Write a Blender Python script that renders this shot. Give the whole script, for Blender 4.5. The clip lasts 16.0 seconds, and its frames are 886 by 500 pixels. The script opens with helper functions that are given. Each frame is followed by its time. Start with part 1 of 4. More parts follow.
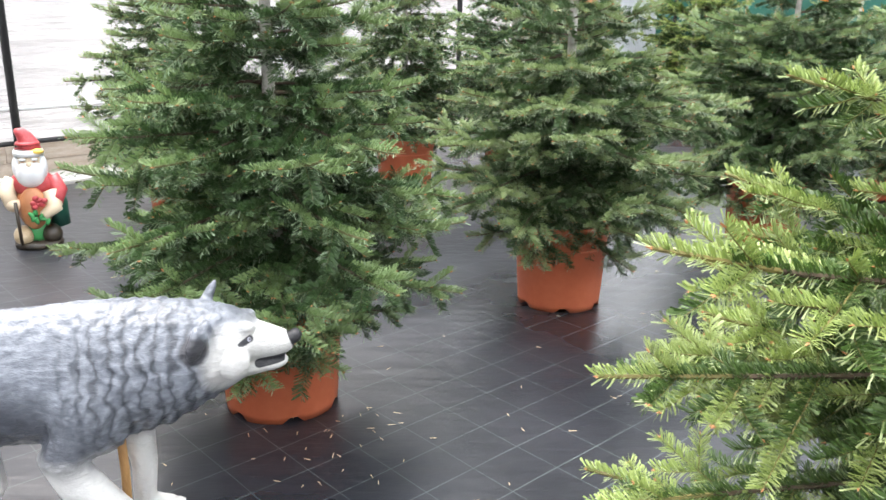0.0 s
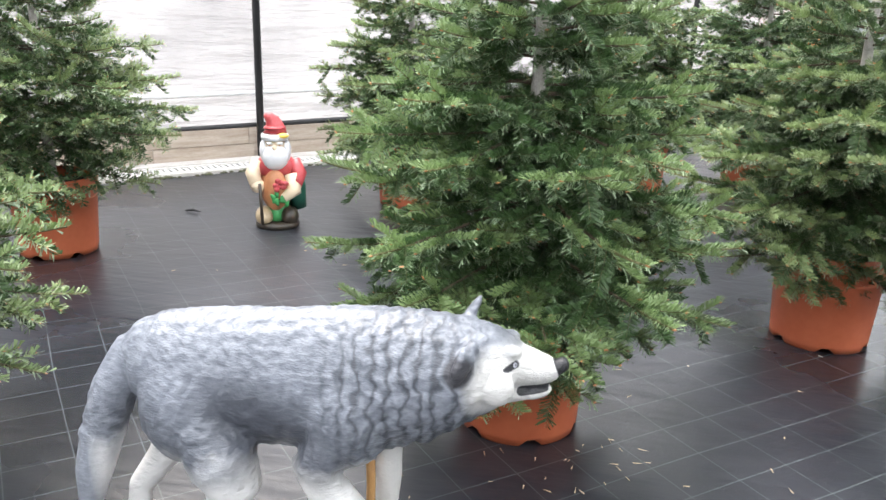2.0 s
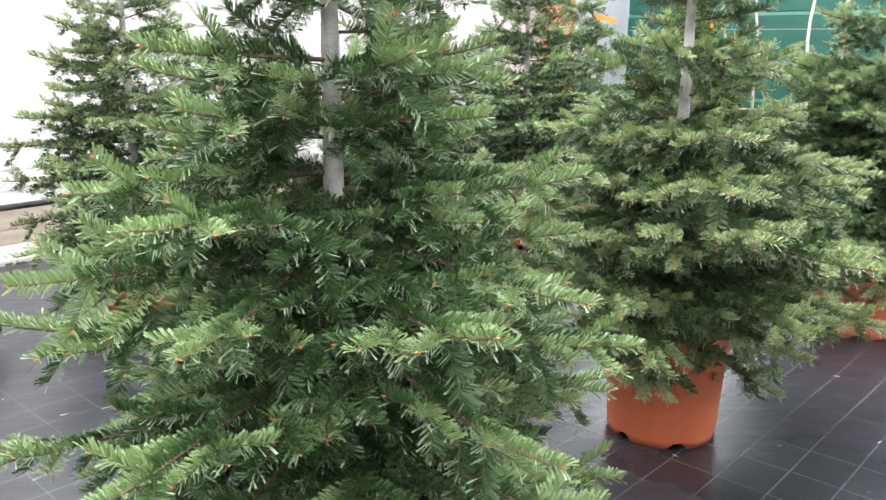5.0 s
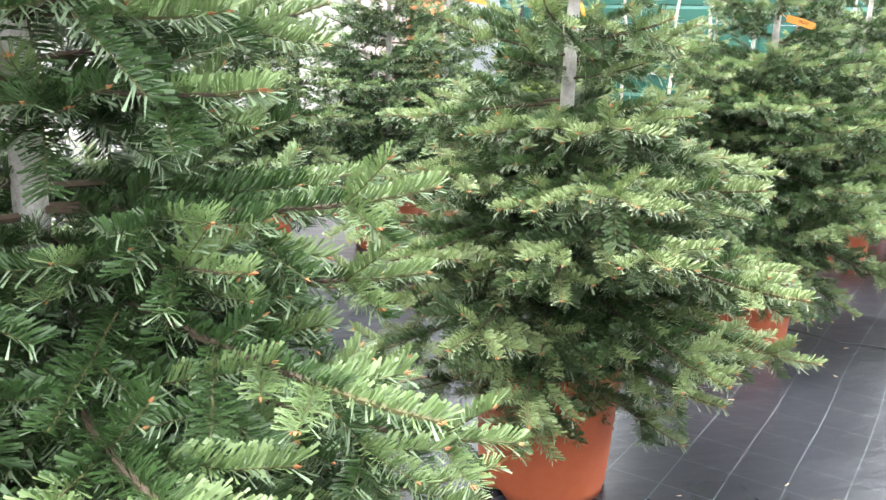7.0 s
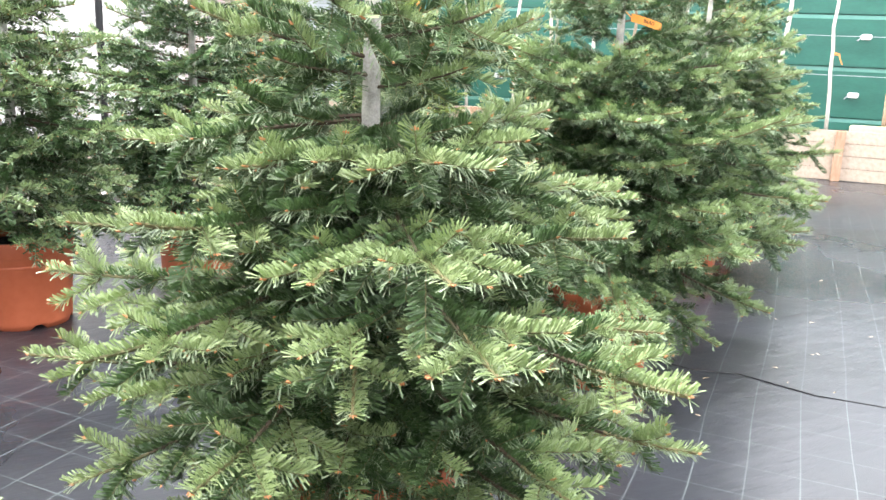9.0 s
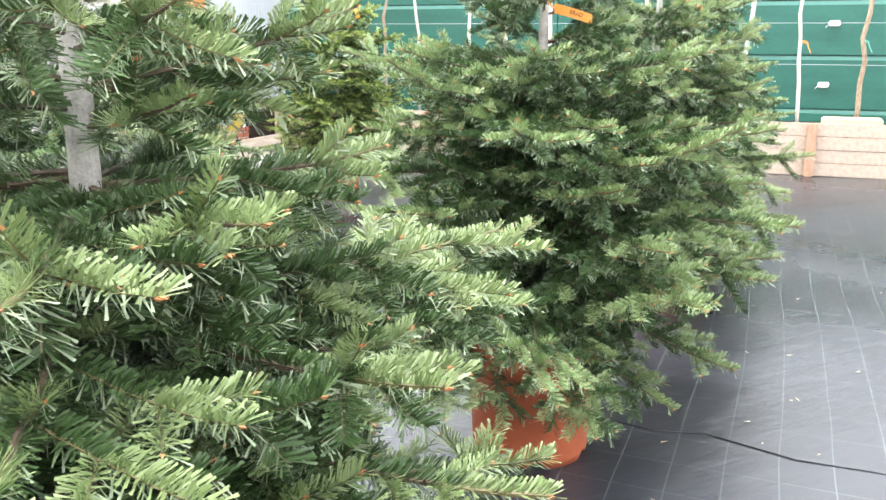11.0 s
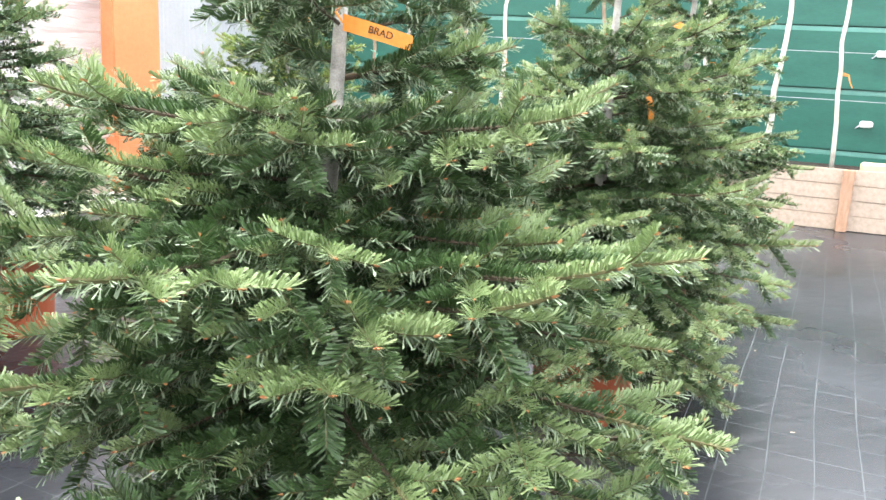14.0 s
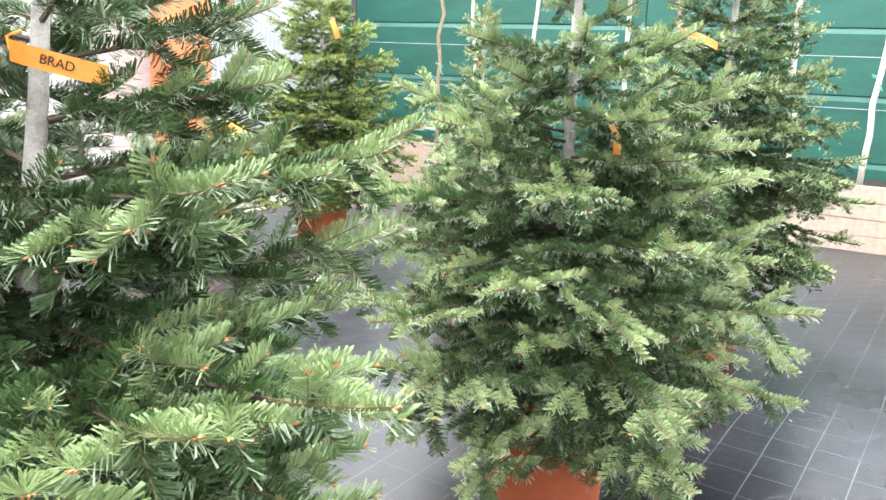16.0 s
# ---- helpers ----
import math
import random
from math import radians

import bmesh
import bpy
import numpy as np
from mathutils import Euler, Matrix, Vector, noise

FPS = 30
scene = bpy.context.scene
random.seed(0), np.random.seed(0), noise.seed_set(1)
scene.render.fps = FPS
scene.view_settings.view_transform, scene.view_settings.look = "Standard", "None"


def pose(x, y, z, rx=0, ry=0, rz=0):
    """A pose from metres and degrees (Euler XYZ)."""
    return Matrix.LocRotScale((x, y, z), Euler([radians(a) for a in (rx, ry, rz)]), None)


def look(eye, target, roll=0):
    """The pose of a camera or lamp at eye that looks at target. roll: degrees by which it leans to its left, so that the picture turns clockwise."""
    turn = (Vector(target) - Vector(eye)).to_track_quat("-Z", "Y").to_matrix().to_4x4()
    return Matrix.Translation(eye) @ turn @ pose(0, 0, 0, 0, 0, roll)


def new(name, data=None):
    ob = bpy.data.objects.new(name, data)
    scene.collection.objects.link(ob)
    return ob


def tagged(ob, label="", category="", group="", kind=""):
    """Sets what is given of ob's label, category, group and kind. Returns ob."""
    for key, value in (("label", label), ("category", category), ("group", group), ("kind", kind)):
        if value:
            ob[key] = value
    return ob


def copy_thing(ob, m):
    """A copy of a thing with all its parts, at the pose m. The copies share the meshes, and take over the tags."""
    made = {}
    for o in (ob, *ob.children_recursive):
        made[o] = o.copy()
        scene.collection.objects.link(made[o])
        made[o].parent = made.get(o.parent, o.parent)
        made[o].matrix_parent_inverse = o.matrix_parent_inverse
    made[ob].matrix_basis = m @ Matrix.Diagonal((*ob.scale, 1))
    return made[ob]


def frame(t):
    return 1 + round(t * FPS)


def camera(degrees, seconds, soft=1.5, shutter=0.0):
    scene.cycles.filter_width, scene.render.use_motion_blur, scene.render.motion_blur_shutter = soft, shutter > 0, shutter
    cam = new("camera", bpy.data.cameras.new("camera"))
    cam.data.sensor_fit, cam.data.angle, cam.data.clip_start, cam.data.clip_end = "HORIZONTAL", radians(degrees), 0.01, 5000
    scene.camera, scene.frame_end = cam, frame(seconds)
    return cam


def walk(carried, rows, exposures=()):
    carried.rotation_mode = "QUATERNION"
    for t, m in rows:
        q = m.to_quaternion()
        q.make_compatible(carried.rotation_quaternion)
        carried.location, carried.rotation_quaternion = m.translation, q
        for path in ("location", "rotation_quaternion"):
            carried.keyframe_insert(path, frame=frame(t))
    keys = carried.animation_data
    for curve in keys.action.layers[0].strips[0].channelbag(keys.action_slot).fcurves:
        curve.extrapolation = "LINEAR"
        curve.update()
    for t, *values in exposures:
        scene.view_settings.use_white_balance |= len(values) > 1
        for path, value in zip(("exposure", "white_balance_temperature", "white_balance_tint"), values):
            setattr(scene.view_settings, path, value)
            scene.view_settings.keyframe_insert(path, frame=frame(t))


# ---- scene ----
cam = camera(57.0, 16.0)
PATH = [
    (0, (0.013, 0.036, 1.402), (0.042, 1.953, 0.83), 0.8),
    (0.5, (-0.075, 0.095, 1.392), (-0.25, 1.993, 0.787), 1.3),
    (1, (-0.149, 0.101, 1.398), (-0.483, 1.973, 0.779), 2.1),
    (1.5, (-0.193, 0.122, 1.399), (-0.591, 1.984, 0.787), 2.1),
    (2, (-0.23, 0.228, 1.409), (-0.657, 2.088, 0.809), 1.7),
    (2.5, (-0.251, 0.39, 1.422), (-0.608, 2.273, 0.85), 1.7),
    (3, (-0.283, 0.515, 1.433), (-0.5, 2.431, 0.901), 2.1),
    (3.5, (-0.376, 0.648, 1.43), (-0.391, 2.587, 0.938), 1.5),
    (4, (-0.449, 0.772, 1.434), (-0.344, 2.711, 0.956), 1.2),
    (4.2, (-0.459, 0.832, 1.434), (-0.328, 2.769, 0.955), 0.8),
    (6.3, (-0.413, 1.436, 1.361), (-0.095, 3.353, 0.887), 2.5),
    (6.5, (-0.388, 1.497, 1.358), (-0.017, 3.402, 0.875), 2.8),
    (7, (-0.27, 1.659, 1.349), (0.21, 3.537, 0.854), 2.0),
    (7.5, (-0.171, 1.776, 1.348), (0.367, 3.641, 0.867), 1.2),
    (8, (-0.097, 1.94, 1.343), (0.549, 3.775, 0.882), 2.4),
    (8.5, (-0.029, 2.07, 1.347), (0.723, 3.864, 0.882), 2.5),
    (9, (0.056, 2.179, 1.345), (0.866, 3.945, 0.868), 2.4),
    (9.5, (0.191, 2.296, 1.348), (0.971, 4.073, 0.863), 2.2),
    (10, (0.32, 2.388, 1.357), (1.132, 4.152, 0.881), 1.3),
    (10.2, (0.368, 2.434, 1.359), (1.205, 4.188, 0.883), 0.8),
    (12.3, (1.072, 3.077, 1.367), (1.933, 4.818, 0.893), 0.2),
    (12.5, (1.144, 3.145, 1.364), (2.013, 4.88, 0.882), 0.4),
    (13, (1.307, 3.288, 1.39), (2.202, 5.007, 0.896), 1.1),
    (13.5, (1.493, 3.381, 1.423), (2.391, 5.102, 0.938), 1.5),
    (14, (1.754, 3.446, 1.448), (2.52, 5.235, 0.99), 3.0),
    (14.5, (1.938, 3.53, 1.448), (2.617, 5.354, 0.988), 1.9),
    (15, (2.135, 3.639, 1.458), (2.758, 5.484, 1.002), 2.3),
    (15.5, (2.295, 3.706, 1.49), (2.888, 5.558, 1.026), 1.9),
    (16, (2.544, 3.697, 1.516), (3.038, 5.582, 1.066), 2.3),
]
walk(cam, [(t, look(eye, target, roll)) for t, eye, target, roll in PATH], exposures=[(0.0, 2.12), (2.0, 2.06), (4.2, 2.08), (6.3, 2.64), (8.5, 2.70), (10.2, 2.64), (12.3, 2.5), (14.5, 2.52), (16.0, 2.6)])

# ---- light ----
world = bpy.data.worlds.new("overcast_sky")
scene.world = world
world.use_nodes = True
wn, wl = world.node_tree.nodes, world.node_tree.links
sky = wn.new("ShaderNodeTexSky")
sky.sky_type = "NISHITA"
sky.sun_disc = False
sky.sun_elevation, sky.sun_rotation = radians(48), radians(-40)
sky.air_density, sky.dust_density, sky.ozone_density = 1.0, 4.0, 1.0
grey = wn.new("ShaderNodeMix")
grey.data_type = "RGBA"
grey.inputs["Factor"].default_value = 0.75
grey.inputs["B"].default_value = (8.8, 8.9, 9.0, 1)
wl.new(sky.outputs[0], grey.inputs["A"])
wl.new(grey.outputs["Result"], wn["Background"].inputs["Color"])
wn["Background"].inputs["Strength"].default_value = 0.14
sun_data = bpy.data.lights.new("sun", "SUN")
sun_data.energy, sun_data.angle, sun_data.color = 1.5, radians(40), (1.0, 0.97, 0.93)
sun = new("sun", sun_data)
sun.matrix_world = look((-4, 7, 14), (0, 3, 0))


# ---- materials ----
def material(name):
    m = bpy.data.materials.new(name)
    m.use_nodes = True
    return m, m.node_tree.nodes, m.node_tree.links, m.node_tree.nodes["Principled BSDF"]


def rgba(c):
    return (*c, 1)


def noise_node(n, l, scale, detail=4, coord="Object", stretch=None):
    tc = n.new("ShaderNodeTexCoord")
    t = n.new("ShaderNodeTexNoise")
    t.inputs["Scale"].default_value, t.inputs["Detail"].default_value = scale, detail
    if stretch:
        mp = n.new("ShaderNodeMapping")
        mp.inputs["Scale"].default_value = stretch[:3]
        if len(stretch) > 3:
            mp.inputs["Rotation"].default_value = (0, 0, stretch[3])
        l.new(tc.outputs[coord], mp.inputs["Vector"])
        l.new(mp.outputs[0], t.inputs["Vector"])
    else:
        l.new(tc.outputs[coord], t.inputs["Vector"])
    return t.outputs["Fac"]


def ramp(n, l, fac, stops):
    r = n.new("ShaderNodeValToRGB")
    while len(r.color_ramp.elements) < len(stops):
        r.color_ramp.elements.new(0.5)
    for e, (at, c) in zip(r.color_ramp.elements, stops):
        e.position, e.color = at, rgba(c)
    l.new(fac, r.inputs[0])
    return r.outputs[0]


def mix(n, l, fac, a, b, blend="MIX"):
    m = n.new("ShaderNodeMix")
    m.data_type, m.blend_type = "RGBA", blend
    for key, v in (("Factor", fac), ("A", a), ("B", b)):
        if isinstance(v, (int, float)):
            m.inputs[key].default_value = v
        elif isinstance(v, tuple):
            m.inputs[key].default_value = rgba(v)
        else:
            l.new(v, m.inputs[key])
    return m.outputs["Result"]


def calc(n, l, op, a, b=0.0, clamp=False):
    m = n.new("ShaderNodeMath")
    m.operation, m.use_clamp = op, clamp
    for i, v in enumerate((a, b)):
        if isinstance(v, (int, float)):
            m.inputs[i].default_value = v
        else:
            l.new(v, m.inputs[i])
    return m.outputs[0]


def bump(n, l, p, height, strength, distance):
    b = n.new("ShaderNodeBump")
    b.inputs["Strength"].default_value, b.inputs["Distance"].default_value = strength, distance
    l.new(height, b.inputs["Height"])
    l.new(b.outputs[0], p.inputs["Normal"])


def simple(name, a, b, scale, rough=0.6, metal=0.0, relief=0.3, depth=0.003, stretch=None, coord="Object", spec=0.5):
    """A surface between two shades at two scales of noise, with fine relief."""
    m, n, l, p = material(name)
    big = noise_node(n, l, scale, 4, coord, stretch)
    fine = noise_node(n, l, scale * 11, 3, coord, stretch)
    both = calc(n, l, "ADD", calc(n, l, "MULTIPLY", big, 0.65), calc(n, l, "MULTIPLY", fine, 0.35))
    l.new(ramp(n, l, both, [(0.33, a), (0.67, b)]), p.inputs["Base Color"])
    p.inputs["Roughness"].default_value, p.inputs["Metallic"].default_value = rough, metal
    p.inputs["Specular IOR Level"].default_value = spec
    bump(n, l, p, both, relief, depth)
    return m


def needle_material(name, dark, light, rough):
    """Fir needles: a shade for each needle, tinted by the tree's own colour."""
    m, n, l, p = material(name)
    geo, info = n.new("ShaderNodeNewGeometry"), n.new("ShaderNodeObjectInfo")
    each = ramp(n, l, geo.outputs["Random Per Island"], [(0.0, dark), (1.0, light)])
    tint = mix(n, l, 1.0, each, info.outputs["Color"], "MULTIPLY")
    l.new(tint, p.inputs["Base Color"])
    p.inputs["Roughness"].default_value = rough
    p.inputs["Specular IOR Level"].default_value = 0.55
    through_leaf, both = n.new("ShaderNodeBsdfTranslucent"), n.new("ShaderNodeMixShader")
    l.new(tint, through_leaf.inputs["Color"])
    both.inputs[0].default_value = 0.08
    l.new(p.outputs[0], both.inputs[1])
    l.new(through_leaf.outputs[0], both.inputs[2])
    l.new(both.outputs[0], n["Material Output"].inputs["Surface"])
    return m


bark = simple("bark", (0.24, 0.22, 0.20), (0.60, 0.57, 0.53), 22, 0.85, relief=0.6, depth=0.006)
twig_wood = simple("twig_wood", (0.055, 0.040, 0.026), (0.120, 0.085, 0.055), 40, 0.8)
needle_old = needle_material("needle_old", (0.032, 0.074, 0.020), (0.068, 0.130, 0.040), 0.46)
needle_heart = needle_material("needle_heart", (0.110, 0.105, 0.045), (0.170, 0.150, 0.070), 0.60)
needle_new = needle_material("needle_new", (0.180, 0.265, 0.104), (0.260, 0.345, 0.160), 0.46)
needle_pale = needle_material("needle_pale", (0.24, 0.32, 0.20), (0.32, 0.41, 0.28), 0.46)
bud_brown = simple("bud_brown", (0.40, 0.15, 0.06), (0.58, 0.28, 0.13), 60, 0.7)
terracotta = simple("terracotta_plastic", (0.40, 0.092, 0.036), (0.48, 0.125, 0.055), 3.0, 0.55, relief=0.1, depth=0.002)
soil_mat = simple("soil", (0.012, 0.009, 0.007), (0.045, 0.032, 0.022), 60, 0.95, relief=1.0, depth=0.02)
steel_dark = simple("dark_steel", (0.010, 0.010, 0.011), (0.022, 0.022, 0.024), 12, 0.5, 0.0)
plank_wood = simple("pale_plank", (0.40, 0.31, 0.24), (0.56, 0.46, 0.37), 2.4, 0.75, stretch=(1, 9, 9), relief=0.4)
post_wood = simple("red_brown_post", (0.36, 0.20, 0.12), (0.55, 0.36, 0.25), 5, 0.75, stretch=(6, 6, 1))
board_old = simple("weathered_board", (0.34, 0.27, 0.21), (0.54, 0.47, 0.40), 3.0, 0.85, stretch=(1, 8, 8), relief=0.6)
concrete = simple("pale_concrete", (0.50, 0.48, 0.45), (0.68, 0.66, 0.63), 6, 0.85)
moss = simple("moss_dirt", (0.04, 0.055, 0.02), (0.16, 0.15, 0.10), 18, 0.95, relief=0.8, depth=0.01)
slot_dark = simple("slot_shade", (0.03, 0.03, 0.03), (0.06, 0.06, 0.055), 20, 0.9)
white_paint = simple("white_plastic", (0.74, 0.74, 0.73), (0.84, 0.84, 0.83), 6, 0.5)
green_panel = simple("green_panel", (0.012, 0.095, 0.070), (0.022, 0.135, 0.100), 1.6, 0.45, stretch=(1, 1, 4))
green_strip = simple("green_strip", (0.10, 0.28, 0.23), (0.15, 0.34, 0.29), 4, 0.5)
grey_metal = simple("grey_metal", (0.42, 0.44, 0.47), (0.52, 0.54, 0.57), 2.5, 0.45, 0.0)
orange_paint = simple("orange_paint", (0.75, 0.23, 0.09), (0.85, 0.30, 0.13), 2.0, 0.6)
brick_red = simple("red_brick", (0.30, 0.10, 0.06), (0.42, 0.17, 0.11), 9, 0.85, relief=0.6)
hose_yellow = simple("yellow_hose", (0.70, 0.50, 0.06), (0.80, 0.62, 0.14), 8, 0.45)
hose_pale = simple("pale_hose", (0.62, 0.60, 0.34), (0.75, 0.72, 0.48), 8, 0.5)
tag_orange = simple("orange_tag", (0.85, 0.26, 0.03), (0.95, 0.36, 0.06), 10, 0.55)
ink = simple("ink", (0.02, 0.012, 0.01), (0.05, 0.02, 0.015), 20, 0.6)
stake_wood = simple("pale_stake", (0.42, 0.36, 0.29), (0.72, 0.69, 0.63), 16, 0.8, stretch=(2, 2, 1))
stake_brown = simple("brown_stake", (0.20, 0.13, 0.08), (0.42, 0.33, 0.24), 16, 0.8, stretch=(2, 2, 1))
twine_green = simple("green_twine", (0.10, 0.35, 0.26), (0.20, 0.50, 0.38), 30, 0.7)
bamboo = simple("bamboo", (0.42, 0.22, 0.08), (0.60, 0.36, 0.15), 12, 0.5, stretch=(2, 2, 0.5))
block_wood = simple("yellow_block", (0.60, 0.45, 0.27), (0.75, 0.60, 0.40), 5, 0.8)


def floor_material():
    """Black woven ground cover, damp and shiny, with a printed grid of thin pale lines."""
    m, n, l, p = material("woven_ground_cover")
    tc = n.new("ShaderNodeTexCoord")
    mp = n.new("ShaderNodeMapping")
    mp.inputs["Rotation"].default_value = (0, 0, radians(-GRID))
    warp = n.new("ShaderNodeTexNoise")
    warp.inputs["Scale"].default_value = 0.7
    l.new(tc.outputs["Object"], warp.inputs["Vector"])
    shift = n.new("ShaderNodeVectorMath")
    shift.operation = "MULTIPLY_ADD"
    l.new(warp.outputs["Color"], shift.inputs[0])
    shift.inputs[1].default_value = (0.05, 0.05, 0)
    l.new(tc.outputs["Object"], shift.inputs[2])
    l.new(shift.outputs[0], mp.inputs["Vector"])
    sep = n.new("ShaderNodeSeparateXYZ")
    l.new(mp.outputs[0], sep.inputs[0])

    def lines(axis, period, width):
        f = calc(n, l, "FRACT", calc(n, l, "DIVIDE", sep.outputs[axis], period))
        d = calc(n, l, "ABSOLUTE", calc(n, l, "SUBTRACT", f, 0.5))
        return calc(n, l, "LESS_THAN", d, width / period / 2)

    across = calc(n, l, "MULTIPLY", lines("X", 0.20, 0.004), 0.6)
    along = calc(n, l, "MULTIPLY", lines("Y", 0.17, 0.0045), 0.75)
    grid = calc(n, l, "MAXIMUM", across, along)
    worn = noise_node(n, l, 2.3, 5)
    grid = calc(n, l, "MULTIPLY", grid, calc(n, l, "MULTIPLY", worn, 0.58))
    dust = noise_node(n, l, 1.1, 6)
    base = ramp(n, l, dust, [(0.3, (0.011, 0.012, 0.016)), (0.7, (0.032, 0.034, 0.043))])
    weave = n.new("ShaderNodeTexWave")
    weave.wave_type, weave.bands_direction = "BANDS", "X"
    weave.inputs["Scale"].default_value = 90
    l.new(mp.outputs[0], weave.inputs["Vector"])
    l.new(mix(n, l, grid, base, (0.30, 0.36, 0.36)), p.inputs["Base Color"])
    damp = noise_node(n, l, 0.55, 5)
    l.new(ramp(n, l, damp, [(0.3, (0.20, 0.20, 0.20)), (0.7, (0.40, 0.40, 0.40))]), p.inputs["Roughness"])
    p.inputs["Specular IOR Level"].default_value = 0.62
    wr = noise_node(n, l, 3.0, 3, stretch=(1.0, 4.0, 1.0, radians(-GRID)))
    h = calc(n, l, "ADD", calc(n, l, "MULTIPLY", wr, 1.0), calc(n, l, "MULTIPLY", weave.outputs["Fac"], 0.02))
    bump(n, l, p, h, 0.22, 0.02)
    return m


def film_material(name, clear):
    """Milky greenhouse film: partly clear, partly diffusing, creased."""
    m, n, l, p = material(name)
    out = n["Material Output"]
    tr, df, tp, gl = n.new("ShaderNodeBsdfTranslucent"), n.new("ShaderNodeBsdfDiffuse"), n.new("ShaderNodeBsdfTransparent"), n.new("ShaderNodeBsdfGlossy")
    fine_fold = noise_node(n, l, 1.6, 6, stretch=(0.8, 0.8, 6.0))
    tcf, mpf, slant = n.new("ShaderNodeTexCoord"), n.new("ShaderNodeMapping"), n.new("ShaderNodeTexNoise")
    mpf.inputs["Rotation"].default_value, mpf.inputs["Scale"].default_value = (radians(38), radians(-30), 0), (0.5, 0.5, 5.0)
    l.new(tcf.outputs["Object"], mpf.inputs["Vector"])
    l.new(mpf.outputs[0], slant.inputs["Vector"])
    slant.inputs["Scale"].default_value, slant.inputs["Detail"].default_value = 1.5, 5
    crease = calc(n, l, "ADD", fine_fold, calc(n, l, "MULTIPLY", slant.outputs["Fac"], 1.4))
    stain = noise_node(n, l, 1.3, 5)
    tone = ramp(n, l, stain, [(0.3, (0.20, 0.197, 0.207)), (0.7, (0.32, 0.316, 0.325))])
    l.new(tone, tr.inputs["Color"])
    l.new(tone, df.inputs["Color"])
    gl.inputs["Roughness"].default_value = 0.25
    b = n.new("ShaderNodeBump")
    b.inputs["Strength"].default_value, b.inputs["Distance"].default_value = 1.0, 0.22
    l.new(crease, b.inputs["Height"])
    for s in (tr, df, gl):
        l.new(b.outputs[0], s.inputs["Normal"])
    a1, a2, a3 = (n.new("ShaderNodeMixShader") for _ in range(3))
    a1.inputs[0].default_value, a2.inputs[0].default_value, a3.inputs[0].default_value = 0.35, 0.10, clear
    l.new(tr.outputs[0], a1.inputs[1])
    l.new(df.outputs[0], a1.inputs[2])
    l.new(a1.outputs[0], a2.inputs[1])
    l.new(gl.outputs[0], a2.inputs[2])
    l.new(a2.outputs[0], a3.inputs[1])
    l.new(tp.outputs[0], a3.inputs[2])
    l.new(a3.outputs[0], out.inputs["Surface"])
    return m


GRID = 42.0
floor_mat = floor_material()
film = film_material("greenhouse_film", 0.04)
film_roof = film_material("roof_film", 0.80)


# ---- mesh helpers ----
def link_mesh(name, bm, mats, parent=None, smooth=False):
    me = bpy.data.meshes.new(name)
    bm.normal_update()
    bm.to_mesh(me)
    bm.free()
    for m in mats if isinstance(mats, (list, tuple)) else [mats]:
        me.materials.append(m)
    if smooth:
        me.shade_smooth()
    ob = new(name, me)
    if parent is not None:
        ob.parent = parent
    return ob


def part(name, bm, mats, parent, label="", smooth=False):
    ob = link_mesh(name, bm, mats, parent, smooth)
    return tagged(ob, label) if label else ob


def empty(name, m=None):
    ob = new(name)
    ob.empty_display_size = 0.1
    if m is not None:
        ob.matrix_basis = m
    return ob


def box(sx, sy, sz, centre=(0, 0, 0), bevel=0.0, bm=None, turn=0.0):
    """A block of that size about its centre, with broken edges."""
    own = bmesh.new()
    bmesh.ops.create_cube(own, size=1)
    bmesh.ops.scale(own, vec=(sx, sy, sz), verts=own.verts)
    if bevel:
        bmesh.ops.bevel(own, geom=own.edges[:], offset=bevel, segments=2, affect="EDGES")
    bmesh.ops.transform(own, matrix=Matrix.Translation(centre) @ Matrix.Rotation(turn, 4, "Z"), verts=own.verts)
    if bm is None:
        return own
    return merge(bm, own)


def merge(bm, other, index=0):
    me = bpy.data.meshes.new("tmp")
    for f in other.faces:
        f.material_index = index
    other.to_mesh(me)
    other.free()
    bm.from_mesh(me)
    bpy.data.meshes.remove(me)
    return bm


def lathe(profile, steps=40, bm=None, cap=False):
    """A body of rotation from (radius, z) pairs."""
    bm = bm or bmesh.new()
    rings = []
    for r, z in profile:
        rings.append([bm.verts.new((r * math.cos(2 * math.pi * i / steps), r * math.sin(2 * math.pi * i / steps), z)) for i in range(steps)])
    for a, b in zip(rings, rings[1:]):
        for i in range(steps):
            bm.faces.new((a[i], a[(i + 1) % steps], b[(i + 1) % steps], b[i]))
    if cap:
        bm.faces.new(rings[0][::-1])
        bm.faces.new(rings[-1])
    return bm


